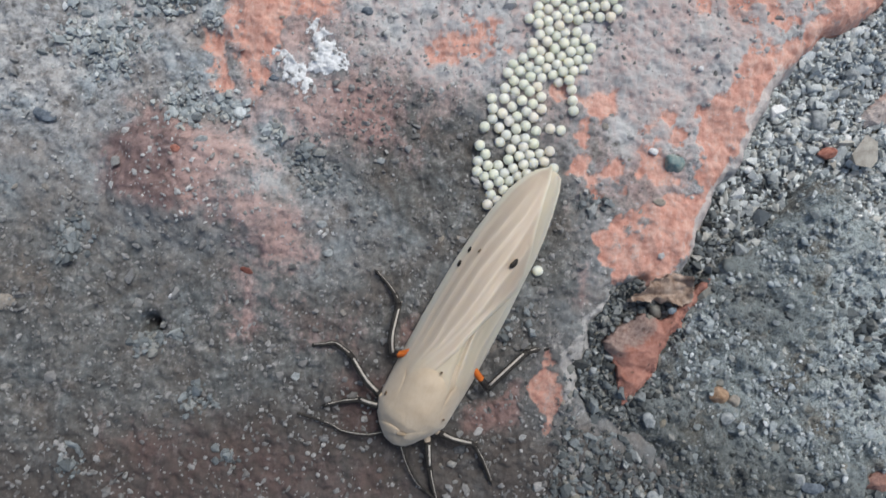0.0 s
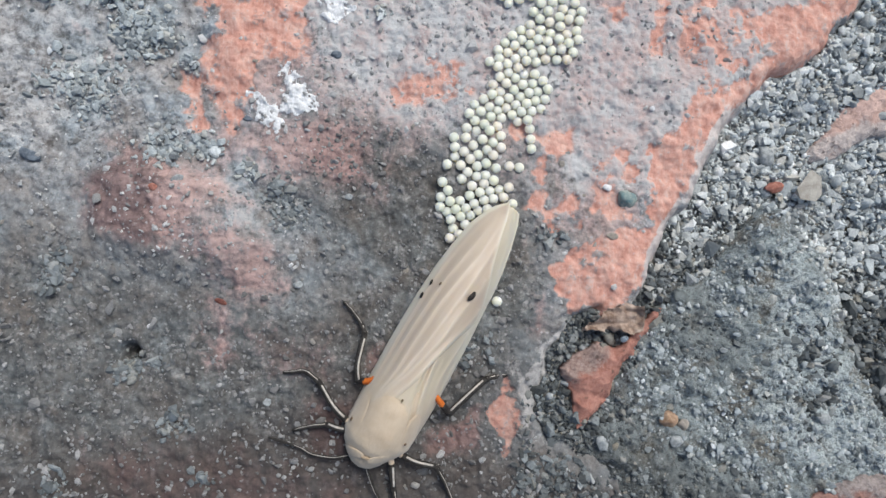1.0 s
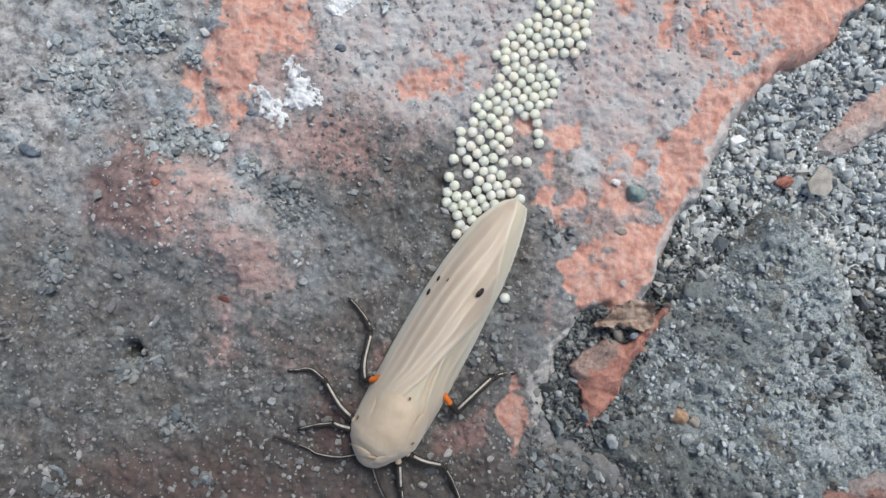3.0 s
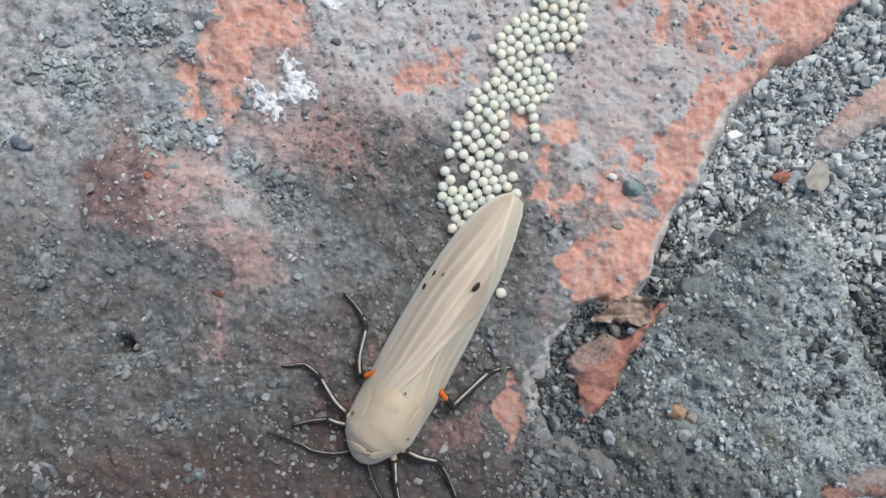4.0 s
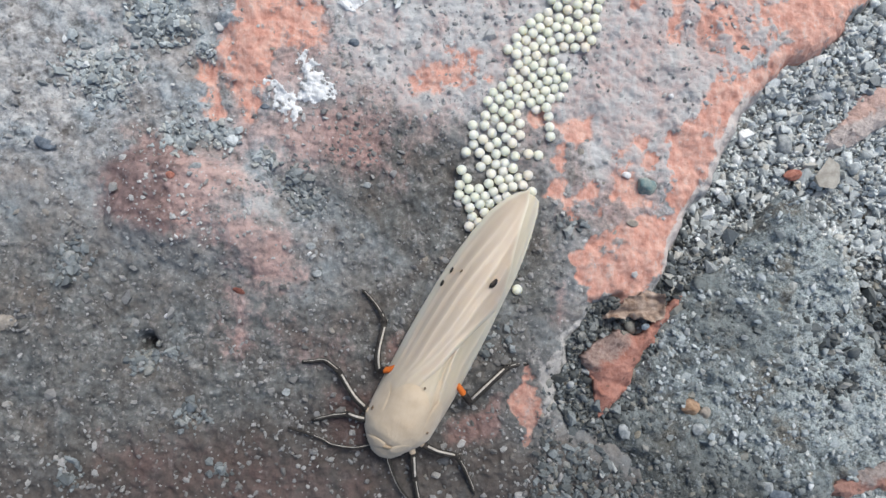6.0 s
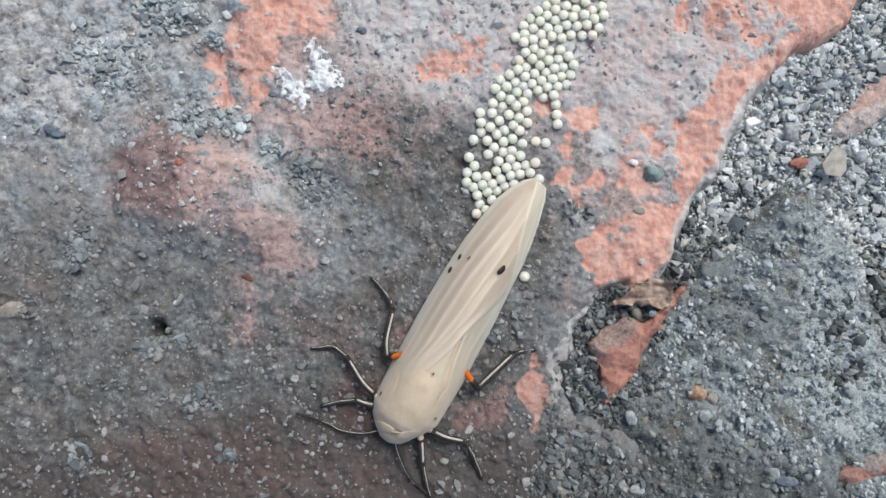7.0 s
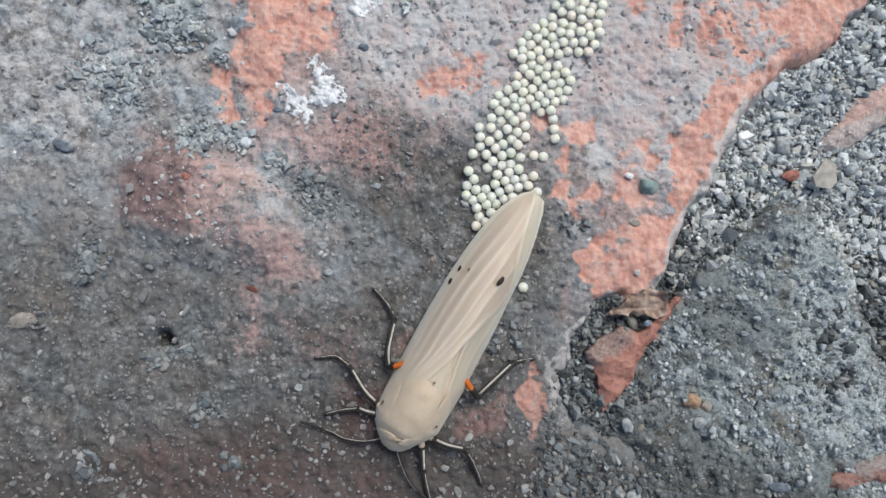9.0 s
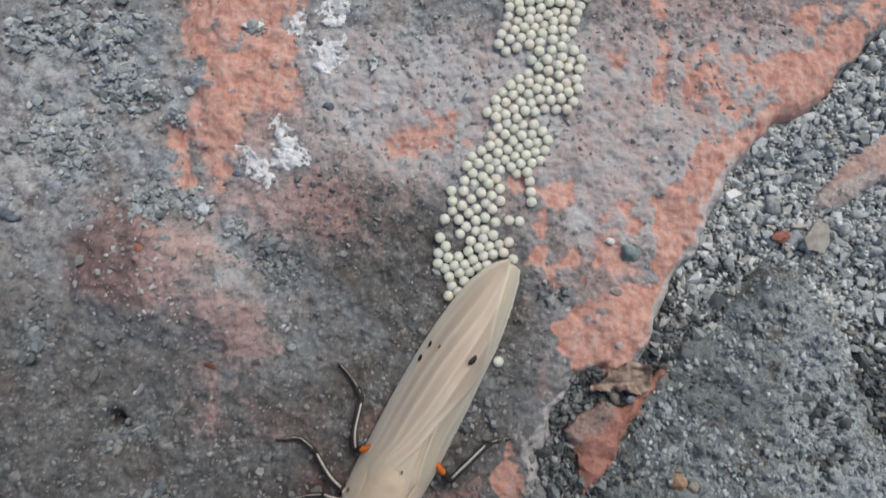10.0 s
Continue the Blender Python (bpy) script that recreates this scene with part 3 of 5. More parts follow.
def lump_height(x, y):
    x, y = np.asarray(x, float), np.asarray(y, float)
    e = inside(LUMP_EDGE, x, y) + 1.2 * fbm(x, y, 0.3, 3, 71)
    z = 0.55 + 0.9 * fbm(x, y, 0.12, 3, 73) + 0.6 * fbm(x, y, 0.6, 4, 77, 0.6)
    z = z - 2.0 * np.clip((2.6 - e) / 2.6, 0, 1) ** 2
    return z - np.clip(-e, 0, None) * 3.0


def axis(lo, hi, step, far, grow=1.5):
    """Even steps from lo to hi, then ever longer ones out to far."""
    mid, out, d, s = list(np.arange(lo, hi, step)), [], 0.0, step
    while d < far:
        s *= grow
        d += s
        out.append(d)
    return np.array([lo - v for v in reversed(out)] + mid + [mid[-1] + v for v in out])


def sheet(name, xs, ys, height, material, keep=None, attrs=None, parent=None, thick=0.0):
    """A surface over a net of lines; where keep is given, only what lies inside it."""
    X, Y = np.meshgrid(xs, ys)
    Z = height(X, Y)
    nx, ny = len(xs), len(ys)
    idx = np.arange(nx * ny).reshape(ny, nx)
    quads = np.stack([idx[:-1, :-1], idx[:-1, 1:], idx[1:, 1:], idx[1:, :-1]], -1).reshape(-1, 4)
    co = np.stack([X, Y, Z], -1).reshape(-1, 3)
    if keep is not None:
        k = keep(X, Y, Z).reshape(-1)
        quads = quads[k[quads].all(1)]
    used = np.unique(quads)
    remap = np.full(nx * ny, -1)
    remap[used] = np.arange(len(used))
    quads, co = remap[quads], co[used]
    if thick:
        n = len(co)
        low = co.copy()
        low[:, 2] -= thick
        edge = np.concatenate([quads[:, [i, (i + 1) % 4]] for i in range(4)])
        back = set(map(tuple, edge[:, ::-1].tolist()))
        rim = [(a, b) for a, b in edge.tolist() if (a, b) not in back]
        sides = np.array([(b, a, a + n, b + n) for a, b in rim])
        quads = np.concatenate([quads, quads[:, ::-1] + n, sides])
        co = np.concatenate([co, low])
    me = bpy.data.meshes.new(name)
    me.vertices.add(len(co))
    me.vertices.foreach_set("co", (co * MM).astype(np.float32).ravel())
    me.loops.add(quads.size)
    me.loops.foreach_set("vertex_index", quads.astype(np.int32).ravel())
    me.polygons.add(len(quads))
    me.polygons.foreach_set("loop_start", np.arange(0, quads.size, 4, dtype=np.int32))
    me.update(calc_edges=True)
    me.polygons.foreach_set("use_smooth", np.ones(len(quads), bool))
    for key, f in (attrs or {}).items():
        a = me.attributes.new(key, "FLOAT", "POINT")
        a.data.foreach_set("value", f(co[:, 0], co[:, 1]).astype(np.float32))
    me.materials.append(material)
    ob = new(name, me)
    if parent:
        ob.parent = parent
    return ob


VIEW_X, VIEW_Y = (-41.0, 46.0), (-23.0, 32.5)


def crust(x, y):
    """How far the grey mortar crust covers the brick there, from none to whole."""
    return ease(0.66 + 1.3 * fbm(x, y, 0.8, 4, 35, 0.65) - 0.95 * patches(CLAY, x, y), -0.35, 0.65)


def rough_brick(x, y):
    grain = lumps(x, y, 2.0, 5) * 0.10 * ease(fbm(x, y, 0.5, 2, 33), 0.0, 0.35) + lumps(x + 3, y, 4.2, 9) * 0.03
    layer = crust(x, y)
    return brick_height(x, y) + 0.16 * layer + (grain + 0.24 * fbm(x, y, 1.3, 4, 37, 0.62)) * (0.75 + 0.25 * layer)


def rough_lump(x, y):
    return lump_height(x, y) + (lumps(x, y, 1.5, 15) * 0.12 + lumps(x, y, 3.2, 19) * 0.10) * (0.3 + ease(fbm(x, y, 0.4, 2, 17), -0.2, 0.4)) + 0.5 * fbm(x, y, 1.1, 4, 18, 0.68)


brick = sheet("brick", axis(*VIEW_X, 0.13, 40), axis(*VIEW_Y, 0.13, 32), rough_brick, BRICK, keep=lambda x, y, z: z > -4.4,
              attrs={"clay": lambda x, y: patches(CLAY, x, y), "crust": crust, "rose": lambda x, y: patches(ROSE, x, y),
                     "maroon": lambda x, y: patches(MAROON, x, y), "grime_shade": lambda x, y: patches(GRIME_SHADE, x, y), "mud_shade": lambda x, y: patches(MUD_SHADE, x, y), "rim": lambda x, y: np.maximum(patches(RIM, x, y), ease(inside(BRICK_EDGE, x, y) + 0.5 * fbm(x, y, 0.6, 2, 43), 0.7, 0.0) * ease(y, 18.0, 14.0) * ease(y, TOE - 1.0, TOE)), "pale": lambda x, y: patches(PALE, x, y)})
tagged(brick, "weathered red brick under a crust of grey mortar dust", "brick")
lump = sheet("concrete_lump", axis(9.0, 46.0, 0.15, 12), axis(-23.0, 12.0, 0.15, 12), rough_lump, CONCRETE, keep=lambda x, y, z: z > -3.6, attrs={"grime_shade": lambda x, y: patches(LUMP_GRIME_SHADE, x, y), "pale": lambda x, y: patches(LUMP_PALE, x, y)})
tagged(lump, "rough grey sandy concrete lump beside the brick", "concrete")
ground = sheet("ground", axis(8.0, 48.0, 0.3, 40000, 1.4), axis(-24.0, 34.0, 0.3, 40000, 1.4), lambda x, y: bed_height(x, y) + lumps(x, y, 1.6, 25) * 0.3, BED)
tagged(ground, "dark grey sandy ground under the brick", "ground", kind="structure")


# ---- grains and pebbles ----
def rock_mesh(name, seed, detail=1, rough=0.25):
    rng = random.Random(seed)
    bm = bmesh.new()
    bmesh.ops.create_icosphere(bm, subdivisions=detail, radius=1.0)
    for v in bm.verts:
        v.co = v.co * (1 + rng.uniform(-rough, rough))
    flat = [(Vector((rng.gauss(0, 1), rng.gauss(0, 1), rng.gauss(0, 1))).normalized(), rng.uniform(0.55, 0.85)) for _ in range(5)]
    for v in bm.verts:
        for n, d in flat:
            over = v.co.dot(n) - d
            if over > 0:
                v.co -= n * over
        v.co.x *= 1.15
        v.co.z *= 0.85
    me = bpy.data.meshes.new(name)
    bm.to_mesh(me)
    bm.free()
    return me


def shard_arrays(seed):
    """A broken, sharp-edged grain: the hull of a few points."""
    rng = random.Random(seed)
    bm = bmesh.new()
    flat = rng.uniform(0.55, 0.95)
    for _ in range(13):
        v = Vector((rng.gauss(0, 1), rng.gauss(0, 1), rng.gauss(0, 1))).normalized() * rng.uniform(0.75, 1.15)
        bm.verts.new((v.x * 1.3, v.y * 0.95, v.z * flat))
    hull = bmesh.ops.convex_hull(bm, input=bm.verts[:])
    bmesh.ops.delete(bm, geom=[v for v in bm.verts if not v.link_faces], context="VERTS")
    bmesh.ops.recalc_face_normals(bm, faces=bm.faces)
    bm.verts.index_update()
    v, f = np.array([p.co[:] for p in bm.verts]), np.array([[q.index for q in p.verts] for p in bm.faces])
    bm.free()
    return v, f


CRUMBS = [shard_arrays(30 + s) for s in range(16)]


def grains(name, spots, material, shapes, label, category, tilt=0.45, worn=0.0):
    """Many loose grains in one mesh: x, y, z, radius of each."""
    rng = np.random.RandomState(len(spots) + 5)
    vs, fs, at = [], [], 0
    for x, y, z, r in spots:
        v, f = shapes[rng.randint(len(shapes))]
        turn = np.array(Euler((rng.normal(0, tilt), rng.normal(0, tilt), rng.uniform(0, 6.28))).to_matrix())
        size = r * rng.uniform(0.75, 1.3, 3)
        vs.append((v * size) @ turn.T + (x, y, z))
        fs.append(f + at)
        at += len(v)
    co, tri = np.concatenate(vs), np.concatenate(fs)
    me = bpy.data.meshes.new(name)
    me.vertices.add(len(co))
    me.vertices.foreach_set("co", (co * MM).astype(np.float32).ravel())
    me.loops.add(tri.size)
    me.loops.foreach_set("vertex_index", tri.astype(np.int32).ravel())
    me.polygons.add(len(tri))
    me.polygons.foreach_set("loop_start", np.arange(0, tri.size, 3, dtype=np.int32))
    me.polygons.foreach_set("use_smooth", np.repeat(rng.uniform(0, 1, len(fs)) < worn, [len(f) for f in fs]))
    me.update(calc_edges=True)
    me.materials.append(material)
    return tagged(new(name, me), label, category, kind="stuff")


def top_height(x, y):
    return np.maximum(np.maximum(rough_brick(x, y), rough_lump(x, y)), bed_height(x, y))


def scatter(n, box, test, sizes, seed, height, sink=0.25, apart=0.0):
    """Random places in box where test holds; sizes: the middle radius and its spread."""
    rng = np.random.RandomState(seed)
    x, y = rng.uniform(box[0], box[1], n), rng.uniform(box[2], box[3], n)
    k = test(x, y) > rng.uniform(0, 1, n)
    x, y = x[k], y[k]
    r = np.clip(sizes[0] * np.exp(rng.normal(0, sizes[1], len(x))), sizes[0] * 0.4, sizes[0] * 3)
    return list(zip(x, y, height(x, y) + r * (1 - sink * 2) * 0.7, r))


def channel(x, y):
    """One where the loose gravel lies, between brick and concrete."""
    return ((rough_brick(x, y) < bed_height(x, y) + 0.2) & (lump_height(x, y) < bed_height(x, y) + 0.9)).astype(float)


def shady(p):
    """Where gravel is dark: round the chip; painted shade in near and far hollows."""
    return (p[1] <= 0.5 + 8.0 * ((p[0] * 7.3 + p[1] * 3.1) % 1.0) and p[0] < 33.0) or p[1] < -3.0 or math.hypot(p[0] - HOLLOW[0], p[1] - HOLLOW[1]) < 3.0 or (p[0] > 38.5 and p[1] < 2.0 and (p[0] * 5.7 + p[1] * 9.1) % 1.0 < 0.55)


GRAVEL_BOX = (9, 46, -16, 33)
spots = scatter(7500, GRAVEL_BOX, channel, (0.33, 0.38), 3, lambda x, y: bed_height(x, y) + 0.05)
spots += scatter(12000, GRAVEL_BOX, channel, (0.19, 0.42), 4, lambda x, y: bed_height(x, y) + 0.45)
spots += scatter(12000, GRAVEL_BOX, channel, (0.12, 0.4), 5, lambda x, y: bed_height(x, y) + 0.30 + 0.35 * fbm(x, y, 0.5, 2, 57))
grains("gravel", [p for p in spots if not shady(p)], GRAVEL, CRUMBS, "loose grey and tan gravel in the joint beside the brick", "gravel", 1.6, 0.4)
grains("gravel", [p for p in spots if shady(p)], DARKGRIT, CRUMBS, "dark gravel round the brick chip, with the shade of the hollows in its colour", "gravel", 1.6, 0.4)
spots = scatter(17000, (10, 46, -22, 12), lambda x, y: (inside(LUMP_EDGE, x, y) > -0.5) * (0.55 + 1.2 * fbm(x, y, 0.35, 3, 99)), (0.12, 0.55), 6, rough_lump, 0.45)
where = np.array([p[:2] for p in spots])
dark = patches(LUMP_GRIME_SHADE, where[:, 0], where[:, 1]) > 0.45
grains("sand", [p for p, d in zip(spots, dark) if not d], SHARD, CRUMBS, "grey sand grains stuck to the concrete lump", "sand", worn=0.25)
grains("sand", [p for p, d in zip(spots, dark) if d], DARKGRIT, CRUMBS, "dark sand grains on the darker part of the concrete lump", "sand", worn=0.25)
GRIT_PATCHES = [(*c, r, n) for c, (r, n) in zip(
    [(-20.5, 11.8), (-17.2, 11.8), (-11.3, 7.6), (-10.1, 5.9), (-23.3, -6.8), (-20.8, -6.6), (-28.6, 17.8), (-26.4, 16.8), (-22.9, 21.4), (-24.4, 22.4), (-19.0, 19.3), (-19.5, -11.5), (-29.4, 1.2), (-13.5, 9.6), (-21.5, 21.6), (12.2, 4.1), (5.2, -5.7), (-29.2, -16.3), (-16.9, -15.9)],
    [(2.0, 150), (1.4, 90), (1.7, 120), (1.6, 90), (1.25, 120), (0.7, 14), (3.2, 200), (2.6, 150), (2.4, 150), (2.0, 120), (0.9, 45), (1.4, 50), (2.0, 80), (1.0, 45), (1.6, 90), (1.3, 25), (2.2, 40), (1.4, 40), (0.8, 24)])]
GRIT_PATCHES += [(*c, r, n) for c, (r, n) in zip([(-31.3, 26.4), (-28.1, 26.9), (-25.3, 25.9), (-23.5, 23.0), (-23.7, 27.2), (-12.4, 26.9), (-2.6, 23.9)], [(2.0, 130), (2.2, 150), (2.2, 170), (1.7, 110), (1.8, 110), (0.7, 30), (0.8, 22)])]
for i, (gx, gy, gr, gn) in enumerate(GRIT_PATCHES):
    gn = int(gn * 1.4)
    rng = np.random.RandomState(100 + i)
    px_, py_ = gx + rng.normal(0, gr * 0.5, gn), gy + rng.normal(0, gr * 0.42, gn)
    heap = 0.55 * np.exp(-((px_ - gx) ** 2 + (py_ - gy) ** 2) / (0.3 * gr * gr)) * rng.uniform(0.2, 1.0, gn) if gn > 120 and gy > 18 else 0.0
    r = np.clip((0.19 if gn > 120 and gy > 18 else 0.155) * np.exp(rng.normal(0, 0.5, gn)), 0.06, 0.5)
    grains("grit", list(zip(px_, py_, rough_brick(px_, py_) + r * 0.35 + heap, r)), DARKCHIPS if gy < 9.0 else SHARD, CRUMBS, "patch of loose grey grit on the brick", "grit")
spots = scatter(24000, (-41, 34, -22, 32), lambda x, y: (inside(BRICK_EDGE, x, y) > 0.3) * (1 - 0.75 * patches(CLAY, x, y)) * (0.45 + 1.2 * fbm(x, y, 0.25, 3, 91)), (0.10, 0.5), 8, rough_brick, 0.3)
flakes = scatter(6500, (-41, 34, -22, 32), lambda x, y: (inside(BRICK_EDGE, x, y) > 0.3) * (1 - 0.9 * patches(CLAY, x, y)) * (0.22 + 1.1 * fbm(x, y, 0.22, 3, 93)), (0.15, 0.45), 9, rough_brick, 0.42)
for name, made, tilt, label in (("flakes", flakes, 0.3, "thin mortar flakes strewn over the brick"), ("dust", spots, 0.45, "fine grit strewn over the brick")):
    where = np.array([p[:2] for p in made])
    dark = patches(GRIME_SHADE, where[:, 0], where[:, 1]) > 0.5
    grains(name, [p for p, d in zip(made, dark) if d], DUST, CRUMBS, "dark " + label, name, tilt)
    grains(name, [p for i, (p, d) in enumerate(zip(made, dark)) if not d and i % 5 < 3], PALEDUST, CRUMBS, "pale grey " + label, name, tilt)


DIRT = [(10.2, -6.3), (11.2, -12.8), (15.4, -15.0), (24.8, -20.4), (25.5, -25.0), (5.8, -24.6), (7.8, -16.5)]
spots = scatter(5200, (4, 24, -24, -4), lambda x, y: ease(inside(DIRT, x, y), -0.2, 2.0) * (rough_brick(x, y) > rough_lump(x, y) - 0.2), (0.17, 0.5), 14, rough_brick, 0.35)
grains("dirt", spots, DARKGRIT, CRUMBS, "dark crumbs along the brick's lower edge", "dirt")


def pieces(name, parent, spots, material, flat, label=""):
    """Grains that are part of a thing, one object each, on a few shared meshes."""
    rng = np.random.RandomState(len(spots))
    kinds = []
    for i in range(10):
        v, f = shard_arrays(300 + i)
        me = bpy.data.meshes.new(name)
        me.from_pydata(v.tolist(), [], f.tolist())
        me.polygons.foreach_set("use_smooth", np.full(len(f), i % 3 > 0))
        me.materials.append(material)
        kinds.append(me)
    for x, y, z, r in spots:
        ob = new(name, kinds[rng.randint(10)])
        ob.parent = parent
        ob.matrix_basis = pose(x * MM, y * MM, z * MM, rng.normal(0, 14), rng.normal(0, 14), rng.uniform(0, 360)) @ Matrix.Diagonal((r * MM, r * MM * rng.uniform(0.75, 1.1), r * MM * flat, 1))
        if label:
            tagged(ob, label)


STONY = grit_material("concrete_stone", "own", ((0.0, (0.13, 0.145, 0.146)), (0.3, (0.24, 0.27, 0.273)), (0.6, (0.34, 0.38, 0.383)), (0.75, (0.32, 0.29, 0.23)), (0.85, (0.42, 0.455, 0.455)), (1.0, (0.60, 0.635, 0.63))))
MORTAR = grit_material("mortar_crumb", "own", ((0.0, (0.19, 0.188, 0.183)), (0.4, (0.30, 0.298, 0.292)), (0.7, (0.40, 0.402, 0.395)), (0.85, (0.34, 0.305, 0.26)), (1.0, (0.46, 0.46, 0.45))))
pieces("stone", lump, scatter(900, (11, 44, -21, 6), lambda x, y: (inside(LUMP_EDGE, x, y) > 0.3) * (0.34 + 0.5 * fbm(x, y, 0.3, 2, 101)), (0.25, 0.30), 21, rough_lump, 0.58), STONY, 0.85)
pieces("mortar_crumb", brick, scatter(1500, (-36, 30, -19, 27), lambda x, y: (inside(BRICK_EDGE, x, y) > 1.0) * (1 - 0.9 * patches(CLAY, x, y)) * (0.2 + 0.7 * fbm(x, y, 0.3, 3, 103)), (0.20, 0.32), 22, rough_brick, 0.40), MORTAR, 0.6)


def pebble(name, x, y, r, material, label, stretch=(1, 1, 1), turn=0.0, seed=1, sink=0.3, group="", z=None, sharp=False):
    if sharp:
        v, f = shard_arrays(seed)
        me = bpy.data.meshes.new(name)
        me.from_pydata(v.tolist(), [], f.tolist())
    else:
        me = rock_mesh(name, seed, 3, 0.06)
        for p in me.polygons:
            p.use_smooth = True
    for v in me.vertices:
        v.co = Vector((v.co.x * stretch[0], v.co.y * stretch[1], v.co.z * stretch[2])) * r * MM
    me.materials.append(material)
    ob = new(name, me)
    base = float(top_height(np.array([x]), np.array([y]))[0]) if z is None else z
    ob.matrix_basis = pose(x * MM, y * MM, (base + r * stretch[2] * (0.85 - 2 * sink * 0.85)) * MM, 0, 0, turn)
    return tagged(ob, label, "pebble", group)


BLUE = plain_stone("blue_stone", (0.07, 0.17, 0.20), (0.36, 0.39, 0.34), 0.6, 1.6)
SLATE = plain_stone("slate_stone", (0.07, 0.085, 0.105), (0.21, 0.245, 0.285), 0.75)
TAN = plain_stone("tan_stone", (0.26, 0.24, 0.205), (0.47, 0.445, 0.40), 0.85, 1.2)
GLASSY = plain_stone("glassy_stone", (0.07, 0.09, 0.115), (0.36, 0.42, 0.47), 0.12)
BROWN = plain_stone("brown_stone", (0.20, 0.12, 0.07), (0.46, 0.32, 0.22), 0.75)
QUARTZ = plain_stone("white_quartz", (0.52, 0.52, 0.53), (0.84, 0.84, 0.84), 0.3)
PALESTONE = plain_stone("pale_stone", (0.19, 0.205, 0.21), (0.42, 0.445, 0.45), 0.8)
SANDY = plain_stone("sandy_stone", (0.20, 0.175, 0.15), (0.38, 0.345, 0.30), 0.85)
RED = plain_stone("red_stone", (0.22, 0.07, 0.05), (0.50, 0.24, 0.18), 0.85)
LIVER = plain_stone("dark_red_stone", (0.10, 0.035, 0.028), (0.25, 0.10, 0.075), 0.85)
PEBBLES = [(18.5, 7.3), (17.0, 8.3), (-32.0, 11.2), (21.6, -11.2), (32.6, 8.7), (35.4, 8.6), (18.0, -4.6), (-9.3, 0.1), (-21.0, 8.1), (-11.7, -9.6), (16.0, -13.1), (22.9, -11.7), (28.0, -17.7), (32.1, 11.7), (35.1, 15.6), (26.5, -5.5), (-6.3, 20.0), (-19.0, 8.8), (-15.7, -1.3), (-21.5, -3.3), (16.3, -18.9), (24.8, 0.4), (22.2, 0.1), (28.9, -18.4), (17.2, 4.1), (-9.8, 2.4), (-5.2, 7.6), (34.9, -11.3), (22.2, -13.0), (10.8, -10.5), (-13.8, 14.4), (-22.4, -11.2), (-24.6, 28.4), (-13.8, 9.4), (21.0, 15.2), (-34.7, -3.8)]
STONES = []
STONES.append(("pebble", 0, 0.80, BLUE, "rounded blue-green pebble on the brick", (1.0, 1.05, 0.9), 10))
STONES.append(("pebble", 1, 0.36, QUARTZ, "small white pebble on the brick", (1.0, 1.0, 0.9), 0))
STONES.append(("pebble", 2, 0.75, SLATE, "flat dark slate-blue pebble on the brick", (1.15, 0.75, 0.5), -20))
STONES.append(("pebble", 3, 0.72, BROWN, "rounded brown pebble on the concrete", (1.0, 1.0, 0.9), 20))
STONES.append(("pebble", 4, 0.70, RED, "small red brick crumb in the gravel", (1.1, 0.8, 0.8), 15))
STONES.append(("pebble", 5, 1.15, TAN, "large tan pebble in the gravel", (0.85, 1.45, 0.8), -5))
STONES.append(("pebble", 6, 0.36, GLASSY, "glassy grey grain at the brick chip", (1.0, 0.9, 0.8), 30))
STONES.append(("pebble", 7, 0.38, PALESTONE, "clear pale quartz grain on the brick", (1, 0.9, 0.7), 0))
STONES.append(("pebble", 8, 0.33, RED, "small red grain on the brick", (1.1, 1, 0.8), 0))
STONES.append(("pebble", 9, 0.42, PALESTONE, "pale angular grain on the brick", (0.65, 1.2, 0.6), -20))
STONES.append(("pebble", 10, 0.5, PALESTONE, "pale grain on the concrete", (0.9, 1.3, 0.8), 15))
STONES.append(("pebble", 11, 0.5, SANDY, "dull tan grain beside the brown pebble", (1, 0.9, 0.8), 40))
STONES.append(("pebble", 12, 0.5, PALESTONE, "pale oblong grain on the concrete", (0.8, 1.2, 0.7), 25))
STONES.append(("pebble", 13, 0.85, PALESTONE, "pale grey pebble in the gravel", (0.75, 1.25, 0.8), 12))
STONES.append(("pebble", 14, 0.55, PALESTONE, "rounded pale grey pebble in the gravel", (1, 1, 0.9), 0))
STONES.append(("pebble", 15, 0.27, PALESTONE, "pale grain on the concrete", (1.1, 0.9, 0.7), 0))
STONES.append(("pebble", 16, 0.42, SLATE, "small dark pebble on the brick", (1.05, 0.9, 0.7), 0))
STONES.append(("pebble", 17, 0.4, PALESTONE, "pale grain on the brick", (1.2, 0.8, 0.6), 20))
STONES.append(("pebble", 18, 0.36, LIVER, "small dark red crumb on the brick", (1.4, 0.7, 0.5), -20))
STONES.append(("pebble", 19, 0.28, QUARTZ, "white grain on the brick", (1.2, 0.8, 0.6), 20))
STONES.append(("pebble", 20, 0.5, PALESTONE, "pale grain on the concrete", (1.1, 0.9, 0.7), 0))
STONES.append(("pebble", 21, 0.9, PALESTONE, "long grey pebble in the gravel", (0.6, 1.25, 0.7), 15))
STONES.append(("pebble", 22, 0.7, SLATE, "angular dark grey pebble in the gravel", (0.7, 1.2, 0.8), 10))
STONES.append(("pebble", 23, 0.7, SLATE, "dark bluish pebble on the concrete", (1.2, 0.8, 0.6), -10))
STONES.append(("pebble", 24, 0.42, SANDY, "small dull grey pebble on the brick", (1.1, 0.8, 0.6), 0))
